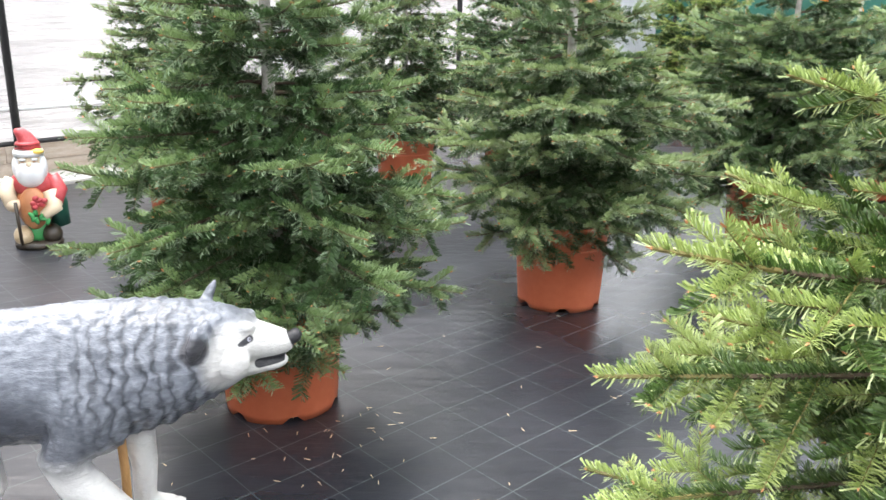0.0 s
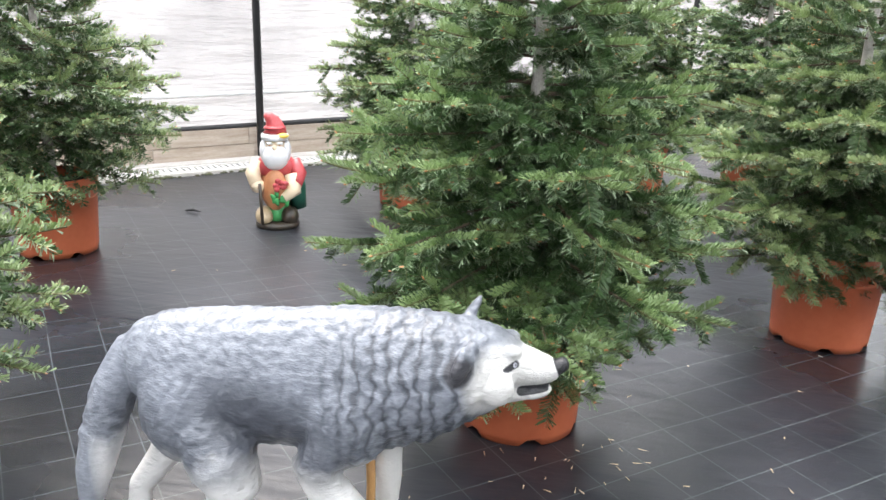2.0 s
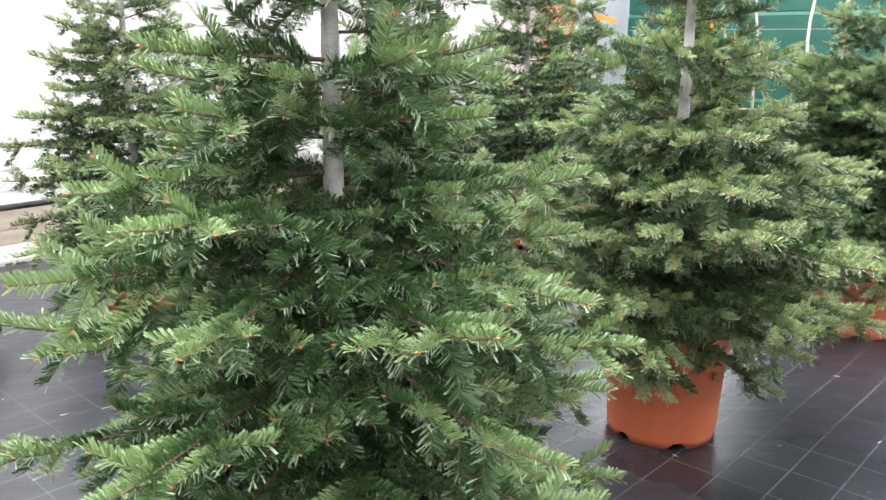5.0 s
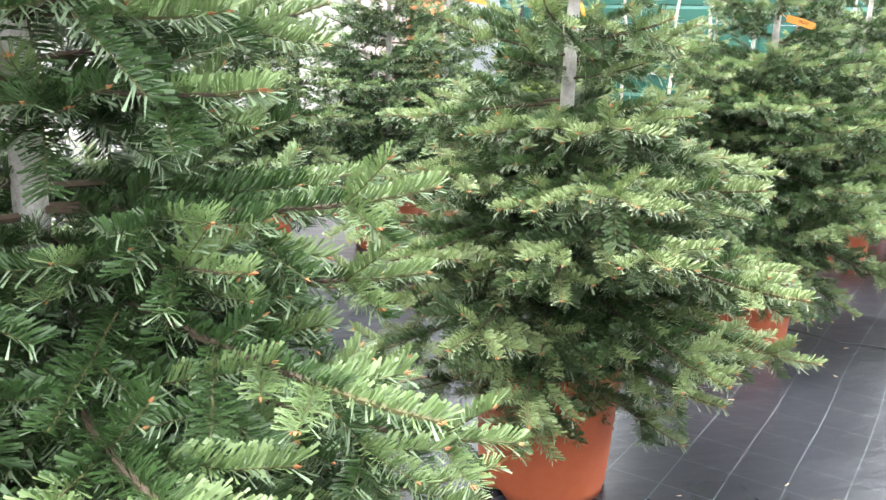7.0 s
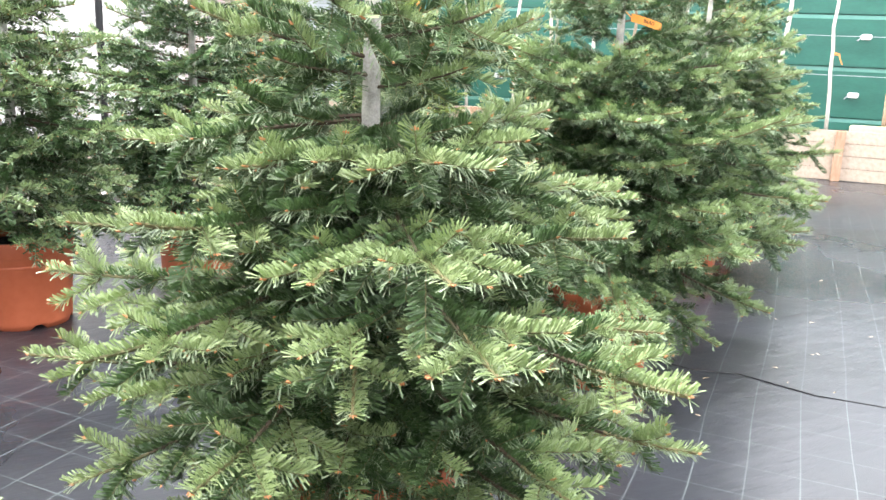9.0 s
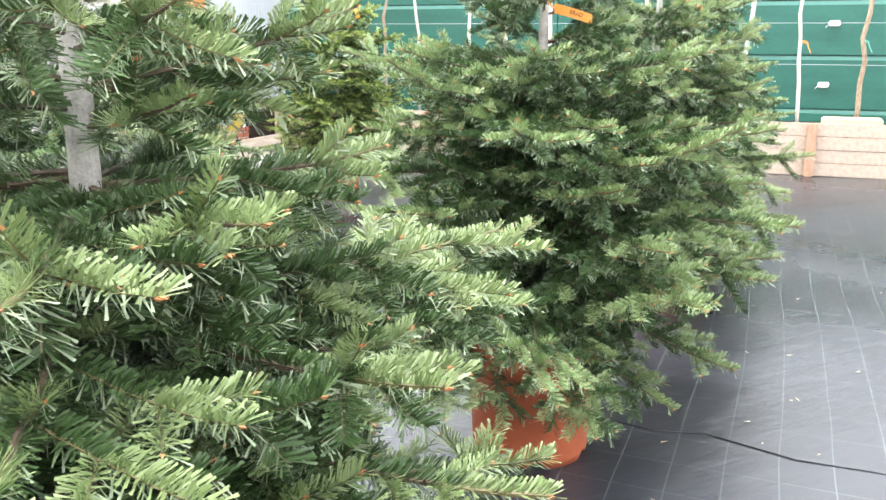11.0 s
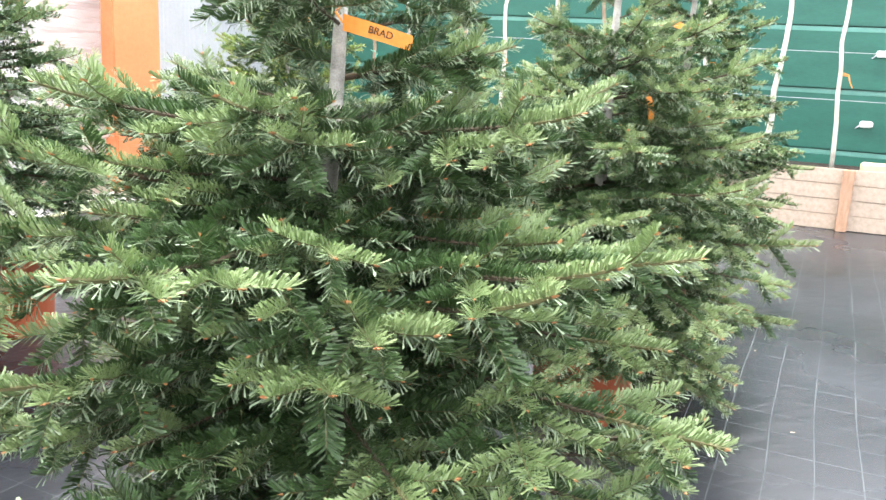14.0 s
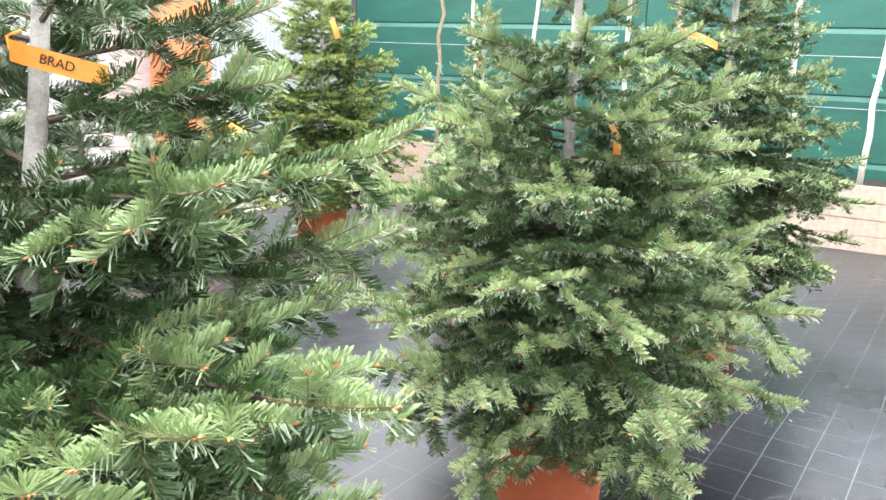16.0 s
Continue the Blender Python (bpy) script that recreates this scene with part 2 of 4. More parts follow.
def tube(points, radii, steps=10, bm=None, flat=1.0):
    """A tube along points with a radius at each."""
    bm = bm or bmesh.new()
    pts = [Vector(p) for p in points]
    rings = []
    side = None
    for i, p in enumerate(pts):
        d = (pts[min(i + 1, len(pts) - 1)] - pts[max(i - 1, 0)]).normalized()
        ref = Vector((0, 0, 1)) if abs(d.z) < 0.9 else Vector((0, 1, 0))
        side = d.cross(ref).normalized() if side is None or abs(d.dot(side)) > 0.9 else (side - d * side.dot(d)).normalized()
        up = side.cross(d).normalized()
        r = radii[i] if isinstance(radii, (list, tuple)) else radii
        rings.append([bm.verts.new(p + side * r * flat * math.cos(2 * math.pi * k / steps) + up * r * math.sin(2 * math.pi * k / steps)) for k in range(steps)])
    for a, b in zip(rings, rings[1:]):
        for k in range(steps):
            bm.faces.new((a[k], a[(k + 1) % steps], b[(k + 1) % steps], b[k]))
    bm.faces.new(rings[0][::-1])
    bm.faces.new(rings[-1])
    return bm


def ball(centre, radii, bm=None, turn=None, segs=16, index=0):
    own = bmesh.new()
    bmesh.ops.create_uvsphere(own, u_segments=segs, v_segments=max(6, segs * 2 // 3), radius=1)
    m = Matrix.Translation(centre) @ (turn or Matrix.Identity(4)) @ Matrix.Diagonal((*radii, 1))
    bmesh.ops.transform(own, matrix=m, verts=own.verts)
    if bm is None:
        return own
    return merge(bm, own, index)


S = math.sqrt(0.5)


def hall(u, n, z=0.0):
    """A place from metres along the film wall (u), towards it (n) and up."""
    return Vector((S * (u - n), S * (u + n), z))


def hall_pose(u, n, z=0.0):
    return Matrix.Translation(hall(u, n, z)) @ Matrix.Rotation(radians(45), 4, "Z")


# ---- the greenhouse: floor, film walls, end wall ----
U_END, U_BACK, N_FILM, N_FAR, N_CORNER = 13.7, -9.0, 7.15, -9.0, 7.98


def make_floor():
    bm = bmesh.new()
    bmesh.ops.create_grid(bm, x_segments=90, y_segments=70, size=1)
    lu, ln = (12.42 - U_BACK) / 2, (6.60 - N_FAR) / 2
    for v in bm.verts:
        u, w = U_BACK + lu * (1 + v.co.x), N_FAR + ln * (1 + v.co.y)
        h = 0.004 * noise.noise((u * 1.3, w * 1.3, 0)) + 0.003 * noise.noise((u * 3, w * 0.8, 4))
        v.co = hall(u, w, 0.004 + max(-0.004, h))
    ob = link_mesh("floor", bm, floor_mat, smooth=True)
    tagged(ob, "damp black woven ground cover with a pale printed grid", "floor", kind="structure")
    bm = bmesh.new()
    bmesh.ops.create_grid(bm, x_segments=2, y_segments=2, size=400)
    tagged(link_mesh("ground", bm, concrete), "bare pale ground under and round the greenhouse", "ground", kind="structure").location = (0, 0, -0.05)


def wall_sheet(name, a, b, z0, z1, mat, label, wave=0.02):
    """A standing sheet of film, slightly slack, between two places."""
    bm = bmesh.new()
    a, b = Vector(a), Vector(b)
    d = b - a
    side = Vector((-d.y, d.x, 0)).normalized()
    nx, nz = max(2, int(d.length / 0.25)), 10
    grid = []
    for i in range(nx + 1):
        col = []
        for k in range(nz + 1):
            p = a + d * (i / nx)
            z = z0 + (z1 - z0) * k / nz
            off = wave * noise.noise((d.length * i / nx * 0.9 + z * 0.5, z * 1.3, 2.0))
            col.append([bm.verts.new((*(p + side * (off + e)).xy, z)) for e in (0, 0.004)])
        grid.append(col)
    for e in (0, 1):
        for i in range(nx):
            for k in range(nz):
                bm.faces.new((grid[i][k][e], grid[i + 1][k][e], grid[i + 1][k + 1][e], grid[i][k + 1][e])[:: 1 if e else -1])
        if e == 0 and name != "solid":
            break
    ob = link_mesh(name, bm, mat, smooth=True)
    return tagged(ob, label, "wall", kind="structure")


def make_shell():
    wall_sheet("wall_film", hall(U_BACK, N_FILM), hall(9.75, N_FILM), 0.27, 3.4, film, "creased milky greenhouse film wall")
    wall_sheet("wall_film_end", hall(U_END + 0.05, N_FAR), hall(U_END + 0.05, N_FILM), 2.62, 3.4, film, "milky film strip above the green panels")
    wall_sheet("wall_film_rear", hall(U_BACK, N_FAR), hall(U_BACK, N_FILM), 0.0, 3.4, film, "milky greenhouse film end wall")
    wall_sheet("wall_film_side", hall(U_BACK, N_FAR), hall(U_END, N_FAR), 0.0, 3.4, film, "milky greenhouse film side wall")
    # assumed roof, added out of view to close the hall and filter the sky
    bm = bmesh.new()
    eaves = [hall(U_BACK, N_FAR, 3.4), hall(U_END, N_FAR, 3.4), hall(U_END, (N_FAR + N_FILM) / 2, 5.0), hall(U_BACK, (N_FAR + N_FILM) / 2, 5.0), hall(U_END, N_FILM, 3.4), hall(U_BACK, N_FILM, 3.4)]
    v = [bm.verts.new(p) for p in eaves]
    bm.faces.new((v[0], v[1], v[2], v[3]))
    bm.faces.new((v[3], v[2], v[4], v[5]))
    tagged(link_mesh("ceiling", bm, film_roof), "clear ridged film roof, added unseen over the greenhouse", "ceiling", kind="structure")
    # rails and poles of the film wall
    for z, r, mat, nm, lab in ((0.285, 0.022, steel_dark, "bottom_rail", "dark steel rail along the foot of the film"), (0.56, 0.02, white_paint, "film_batten", "white batten that clamps the film")):
        pts = [hall(U_BACK + i * 1.5, N_FILM - 0.03, z + 0.008 * math.sin(i * 1.7)) for i in range(14)]
        tagged(link_mesh(nm, tube(pts, r, 8), mat, smooth=True), lab, "rail", kind="structure")
    for i in range(5):
        u = 2.35 + (i - 2) * 5.2
        pole = link_mesh("wall_pole", tube([hall(u, N_FILM - 0.07, 0.0), hall(u, N_FILM - 0.07, 3.4)], 0.032, 12), steel_dark, smooth=True)
        tagged(pole, "black steel pole that carries the film wall", "pole", "poles of the film wall", "structure")
    # boards under the film, kerb and drain
    foot = empty("foot_board", hall_pose(0, 0))
    tagged(foot, "weathered pale boards under the film wall", "boards", kind="structure")
    for i in range(6):
        for k in range(2):
            u = U_BACK + 0.2 + i * 3.42 + (0.8 if k else 0)
            b = part("plank", box(3.417, 0.035, 0.135, (0, 0, 0), 0.004), board_old, foot)
            b.location = (u + 1.7, N_FILM - 0.005 * k - 0.03, 0.066 + 0.137 * k)
    drain = empty("drain_channel", hall_pose(0, 0))
    tagged(drain, "pale slotted drain channel along the floor's edge", "drain", kind="structure")
    length = 11.6 - U_BACK
    for w, sy in ((6.68, 0.10), (6.885, 0.06), (7.02, 0.16)):
        part("channel_edge", box(length, sy, 0.05, (U_BACK + length / 2, w, 0.0), 0.008), concrete, drain)
    # the bed's dark colour stands in for the shade between the bars
    part("channel_bed", box(length, 0.13, 0.01, (U_BACK + length / 2, 6.79, -0.012)), slot_dark, drain)
    bm = bmesh.new()
    for i in range(int(length / 0.05)):
        box(0.026, 0.13, 0.012, (U_BACK + 0.03 + i * 0.05, 6.79, 0.014), 0, bm)
    tagged(part("grating", bm, white_paint, drain, "white grating bars"), kind="stuff")
    rng = random.Random(4)
    bm = bmesh.new()
    for i in range(420):
        u = rng.uniform(-3, 11.5)
        r = rng.uniform(0.008, 0.03)
        p = hall(u, 6.61 + rng.gauss(0, 0.02), 0.008)
        ball(p, (r, r * 0.8, r * 0.5), bm, segs=6)
    tagged(link_mesh("edge_moss", bm, moss), "moss and dirt along the floor's edge", "moss", kind="stuff")


def make_end_wall():
    length = N_CORNER - N_FAR
    # green panels
    wall = empty("wall_end", hall_pose(0, 0))
    tagged(wall, "dark green wall of long horizontal panels", "wall", kind="structure")
    for k in range(4):
        for i in range(4):
            w = N_FAR + (i + 0.5) * length / 4
            p = part("panel", box(0.03, length / 4 - 0.006, 0.60, bevel=0.006), green_panel, wall)
            p.location = (U_END + 0.012 * (k % 2), w, 0.32 + 0.66 * k)
            s = part("strip", box(0.02, length / 4 - 0.006, 0.05, bevel=0.004), green_strip, wall)
            s.location = (U_END + 0.02, w, 0.645 + 0.66 * k)
    back = part("backing", box(0.05, length, 2.62, (U_END + 0.06, (N_CORNER + N_FAR) / 2, 1.31)), green_panel, wall)
    # raised bed of planks
    bed = empty("wall_planks", hall_pose(0, 0))
    tagged(bed, "low wall of pale sawn planks round a raised bed", "plank wall", kind="structure")
    rng = random.Random(7)
    bays = int(length / 2.3)
    for i in range(bays + 1):
        w = 0.53 + (i - 4) * 2.3
        if not N_FAR < w < N_FILM - 0.3:
            continue
        post = part("post", box(0.07, 0.10, 0.60, (0, 0, 0.30), 0.006), post_wood, bed)
        post.location = (12.36, w, 0)
        for k in range(4):
            p = part("plank", box(0.035, 2.285, 0.146, bevel=0.005), plank_wood, bed)
            p.location = (12.43 + rng.uniform(-0.004, 0.004), w + 1.15, 0.078 + 0.149 * k)
    soil = part("soil", box(U_END - 12.47, length - 0.1, 0.5, ((U_END + 12.45) / 2, (N_CORNER + N_FAR) / 2, 0.27)), soil_mat, bed)
    for i in range(7):
        sx, sy = rng.uniform(0.2, 0.28), rng.uniform(0.45, 0.75)
        b = link_mesh("wood_block", box(sx, sy, 0.13, (0, 0, 0.065), 0.015), block_wood)
        b.matrix_basis = hall_pose(12.72, 0.1 - i * 0.8, 0.52)
        tagged(b, "pale yellow wooden block lying on the raised bed", "block", "blocks on the bed")
    # young trunks on wires
    for i, w in enumerate((-1.8, -1.2, -0.6, 0.02, 0.66, 1.32, 1.95, 2.55, 3.15, 3.7, 4.28, 4.75, 5.45, 5.96)):
        rng = random.Random(50 + i)
        tip_lean = rng.uniform(-0.012, 0.012)
        thick = 0.022 + 0.008 * rng.random()
        pts = [(rng.uniform(-0.006, 0.006) * k, rng.uniform(-0.008, 0.008) * k + tip_lean * k, 0.26 * k) for k in range(10)]
        stake = empty("young_trunk", hall_pose(12.95, w, 0.5))
        part("stem", tube(pts, [thick * (1 - 0.03 * k) for k in range(10)], 8), stake_brown if i % 5 == 3 else stake_wood, stake, smooth=True)
        z = 1.02 + rng.uniform(-0.08, 0.08)
        part("twine", tube([(-0.03, -0.03, z), (-0.035, 0.03, z + 0.02), (0.03, 0.03, z), (0.03, -0.03, z - 0.01), (-0.03, -0.035, z - 0.05), (-0.03, -0.07, z - 0.12)], 0.006, 5), twine_green if i % 2 else tag_orange, stake)
        tagged(stake, "slim bare young trunk tied upright with twine", "young tree", "trunks in the raised bed")
    for z in (1.25, 1.72, 2.3):
        wire = link_mesh("training_wire", tube([hall(12.97, N_FAR, z), hall(12.97, -1, z - 0.02), hall(12.97, N_CORNER, z)], 0.003, 5), grey_metal)
        tagged(wire, "thin training wire stretched along the bed", "wire", "wires over the bed")
    for w, z in ((0.35, 0.98), (0.30, 1.72), (2.9, 0.98), (-2.2, 0.98), (5.2, 1.0)):
        clip = empty("wall_clip", hall_pose(U_END - 0.06, w, z))
        part("body", box(0.05, 0.13, 0.07, (0, 0, 0), 0.012), white_paint, clip)
        part("arm", tube([(0, 0.05, 0), (-0.02, 0.08, -0.03), (-0.01, 0.10, -0.05)], 0.006, 6), grey_metal, clip)
        tagged(clip, "small white plastic clip on the green wall", "clip", "clips on the green wall")


def make_far_corner():
    # orange panel, grey corrugated sheet, brick plinth at the corner of the film wall
    o = link_mesh("door_frame_panel", box(0.62, 0.92, 3.2, (0, 0.42, 1.6), 0.01), orange_paint)
    o.matrix_basis = hall_pose(10.03, N_FILM - 0.10)
    tagged(o, "flat orange painted pillar at the film wall's end", "pillar", kind="structure")
    bm = bmesh.new()
    steps, prev = 120, None
    for i in range(steps + 1):
        x = 3.4 * i / steps
        y = 0.012 * math.sin(2 * math.pi * x / 0.076)
        cur = [bm.verts.new((x, y + e, z)) for e in (0, 0.004) for z in (0.32, 3.4)]
        if prev:
            bm.faces.new((prev[0], cur[0], cur[1], prev[1]))
            bm.faces.new((prev[2], prev[3], cur[3], cur[2]))
        prev = cur
    c = link_mesh("wall_corrugated", bm, grey_metal, smooth=True)
    c.matrix_basis = hall_pose(10.30, N_CORNER)
    tagged(c, "pale grey corrugated metal sheet wall", "wall", kind="structure")
    plinth = empty("brick_plinth", hall_pose(10.34, N_CORNER - 0.05))
    tagged(plinth, "low red brick plinth under the corrugated sheet", "plinth", kind="structure")
    for row in range(4):
        for i in range(13):
            bm = box(0.235, 0.11, 0.066, bevel=0.004)
            b = part("brick", bm, brick_red, plinth)
            b.location = (0.125 + i * 0.248 + (0.06 if row % 2 else 0), 0, 0.036 + row * 0.077)
    part("mortar", box(3.3, 0.09, 0.30, (1.66, 0.005, 0.15)), concrete, plinth)
    # hose reel
    reel = empty("hose_reel", hall_pose(10.62, N_FILM - 0.12))
    for k in range(5):
        for j in range(2):
            r = 0.20 - 0.035 * j
            pts = [(0.06 * math.sin(a * 2) * 0.2 + (k - 2) * 0.035, r * math.cos(a), 0.62 + r * math.sin(a)) for a in [2 * math.pi * i / 24 for i in range(24)]]
            pts.append(pts[0])
            part("coil", tube(pts, 0.015, 6), hose_yellow, reel, smooth=True)
    for sgn in (-1, 1):
        part("leg", tube([(sgn * 0.11, -0.2, 0), (sgn * 0.11, 0, 0.62), (sgn * 0.11, 0.2, 0)], 0.013, 8), steel_dark, reel)
    part("axle", tube([(-0.13, 0, 0.62), (0.13, 0, 0.62)], 0.02, 8), steel_dark, reel)
    tagged(reel, "yellow garden hose coiled on a dark stand", "hose reel")
    pts = [hall(10.9 - 0.35 * i, 6.52 - 0.14 * math.sin(i * 0.6) - 0.05 * math.sin(i * 1.9), 0.022) for i in range(12)]
    tagged(link_mesh("hose", tube(pts, 0.014, 8), hose_pale, smooth=True), "pale yellow hose lying along the floor's edge", "hose")


make_floor()
make_shell()
make_end_wall()
make_far_corner()


# ---- fir trees ----
def branch_mesh(name, length, seed, density, near):
    """One fir bough along +x: a flat spray of paired shoots in yearly steps, each shoot a thick brush of flat needles."""
    rng = np.random.default_rng(seed)
    axes = []  # points, level of branching
    up = np.array([0, 0, 1.0])

    def unit(v):
        return v / (np.linalg.norm(v) + 1e-9)

    def grow(p, d, ln, level, lift):
        steps = max(3, int(ln / 0.05)) if level < 2 else 2 if ln < 0.09 else 3
        pts, dirs, q, d = [p.copy()], [], p.copy(), unit(d)
        for i in range(steps):
            f = (i + 0.5) / steps
            d = unit(d + np.array([0, 0, lift * (f - 0.35) / steps]) + rng.normal(0, 0.022, 3))
            q = q + d * ln / steps
            pts.append(q.copy())
            dirs.append(d.copy())
        axes.append((np.array(pts), level))
        if level == 2:
            return
        back, j = rng.uniform(0.12, 0.16) if level == 0 else rng.uniform(0.095, 0.13), 1
        while back < ln * (0.90 if level == 0 else 0.86):
            s = ln - back
            i = min(int(s / ln * steps), steps - 1)
            base, dd = pts[i] + (pts[i + 1] - pts[i]) * (s / ln * steps - i), dirs[i]
            side = unit(np.cross(dd, up))
            for sg in (1, -1):
                if rng.random() < 0.05:
                    continue
                a = radians(rng.uniform(42, 58))
                sub = min(0.072 * j + 0.045, 0.62 * back + 0.03, 0.33) * rng.uniform(0.82, 1.15)
                nd = dd * math.cos(a) + side * sg * math.sin(a) + up * rng.normal(-0.08, 0.22)
                grow(base, nd, max(sub, 0.06), 1 if level == 0 and sub > 0.125 else 2, 0.85)
            if level == 0 and rng.random() < (0.65 if j == 1 else 0.3):
                grow(base, dd * 0.75 + up * 0.65 + side * rng.normal(0, 0.25), rng.uniform(0.06, 0.11), 2, 0.1)
            if rng.random() < (0.9 if level == 0 else 0.35):
                grow(base, dd * 0.6 - up * rng.uniform(0.5, 1.1) + side * rng.normal(0, 0.45), rng.uniform(0.07, 0.13) * (1.0 if level == 0 else 0.85), 2, -0.1)
            if level == 0 and rng.random() < 0.7 and i > 0:
                mid = pts[i] * 0.4 + pts[i - 1] * 0.6
                grow(mid, dd * 0.6 + side * rng.choice((-1, 1)) * 0.8 - up * rng.uniform(0.0, 0.5), rng.uniform(0.05, 0.09), 2, 0.1)
            back += rng.uniform(0.125, 0.165) if level == 0 else rng.uniform(0.115, 0.145)
            j += 1

    grow(np.zeros(3), np.array([1.0, 0, -0.07]), length, 0, 0.78)
    verts, faces, mats = [], [], []
    count = 0
    for pts, level in axes:
        seg = np.diff(pts, axis=0)
        sl = np.linalg.norm(seg, axis=1)
        total = sl.sum()
        n = max(8, int(total * density))
        s = (np.arange(n) + rng.uniform(0, 1, n)) / n * total
        if level == 0:
            s = s[(s > 0.12 * total) & (rng.random(n) < 0.6 + 0.9 * s / total)]
            n = len(s)
        cum = np.concatenate([[0], np.cumsum(sl)])
        i = np.clip(np.searchsorted(cum, s) - 1, 0, len(seg) - 1)
        base = pts[i] + seg[i] * ((s - cum[i]) / sl[i])[:, None]
        d = seg[i] / sl[i][:, None]
        side = np.cross(d, up)
        side /= np.linalg.norm(side, axis=1)[:, None] + 1e-9
        over = np.cross(side, d)
        # two combed rows at the sides, a forward-swept coat on top, few below
        pick = rng.random(n)
        phi = np.where(pick < 0.40, rng.choice((-1, 1), n) * rng.normal(1.35, 0.30, n), np.where(pick < 0.90, rng.uniform(-1.1, 1.1, n), rng.uniform(1.7, 4.5, n)))
        rad = over * np.cos(phi)[:, None] + side * np.sin(phi)[:, None]
        lateral = np.abs(np.sin(phi))
        end_near = np.clip(1 - (total - s) / 0.022, 0, 1)
        ang = np.radians(rng.normal(52 + 6 * lateral, 4, n) - 14 * end_near)
        nd = d * np.cos(ang)[:, None] + rad * np.sin(ang)[:, None] + up * 0.10
        nd /= np.linalg.norm(nd, axis=1)[:, None]
        size = rng.uniform(0.0285, 0.0335, n) * (0.84 + 0.22 * lateral) * np.where(s < 0.012, 0.7, 1.0)
        wide = d - nd * (d * nd).sum(1)[:, None]
        wide /= np.linalg.norm(wide, axis=1)[:, None] + 1e-9
        twist = rng.normal(0, 0.25, n)[:, None]
        wide = wide * np.cos(twist) + np.cross(nd, wide) * np.sin(twist)
        w = rng.uniform(0.85, 1.15, n)[:, None] * (0.00165 if near else 0.0038)
        end = base + nd * size[:, None]
        # alternate blunt and pointed needles, which lie into one another
        blunt = (rng.random(n) < 0.5)[:, None]
        tri = np.stack([np.where(blunt, base, end), np.where(blunt, end, base) + wide * w, np.where(blunt, end, base) - wide * w], 1)
        verts.append(tri.reshape(-1, 3))
        faces += (np.arange(n * 3).reshape(n, 3) + count).tolist()
        count += n * 3
        # this year's growth is pale at the outside of the bough, its colour also standing for light on the tips; what
        # hangs below stays dark, as painted shade
        reach_out = np.linalg.norm(pts[-1][:2]) / length
        hangs = (pts[-1] - pts[0])[2] < -0.35 * total
        chance = 0.0 if hangs else np.clip((reach_out - 0.45) * 2.6, 0.05, 0.95)
        this_year = (total - s < 0.125) & (rng.random() < chance)
        under = np.abs(phi) > 1.75
        mats += np.where(under, 3, np.where(this_year, 2, 1)).tolist()
        sides = 5 if near and level == 0 else 3
        around = [0.52 + 2 * math.pi * k / sides for k in range(sides)]
        r0 = ((0.0055 * length / 0.8 + 0.0025), 0.0026, 0.0019)[level]
        ring = []
        for k, p in enumerate(pts):
            r = r0 * (1 - 0.5 * k / (len(pts) - 1))
            dd = unit(seg[min(k, len(seg) - 1)])
            sd = unit(np.cross(dd, up))
            uu = np.cross(sd, dd)
            ring += [p + r * (sd * math.cos(a) + uu * math.sin(a)) for a in around]
        verts.append(np.array(ring))
        for k in range(len(pts) - 1):
            for a in range(sides):
                b = (a + 1) % sides
                faces.append([count + k * sides + a, count + k * sides + b, count + k * sides + sides + b, count + k * sides + sides + a])
                mats.append(0 if level == 0 and k < 0.7 * len(pts) else 5)
        count += len(ring)
        # a cluster of three buds at the tip
        e, d = pts[-1], unit(seg[-1])
        sd = unit(np.cross(d, up))
        uu = np.cross(sd, d)
        for turn in () if hangs or reach_out < 0.6 else ((0, 1.0), (1, 0.7), (-1, 0.7)) if near and reach_out > 0.8 else ((0, 0.9),):
            o = e + sd * turn[0] * 0.0045
            g = 0.0032 * turn[1]
            bud = [o + d * 0.010 * turn[1]] + [o + g * (sd * math.cos(a) + uu * math.sin(a)) for a in (0.52, 2.62, 4.71)]
            verts.append(np.array(bud))
            for a in range(3):
                faces.append([count, count + 1 + a, count + 1 + (a + 1) % 3])
                mats.append(4)
            count += 4
    me = bpy.data.meshes.new(name)
    me.from_pydata(np.concatenate(verts).tolist(), [], faces)
    for m in (twig_wood, needle_old, needle_new, needle_pale, bud_brown, needle_heart):
        me.materials.append(m)
    me.polygons.foreach_set("material_index", mats)
    me.update()
    return me


LENGTHS = (1.02, 0.80, 0.66, 0.54, 0.44, 0.35, 0.27, 0.19)
NEAR = {ln: [branch_mesh("bough", ln, 100 * j + int(ln * 100), 1420, True) for j in range(4)] for ln in LENGTHS}
FAR = {ln: [branch_mesh("bough", ln, 1000 + 100 * j + int(ln * 100), 430, False) for j in range(3)] for ln in LENGTHS}


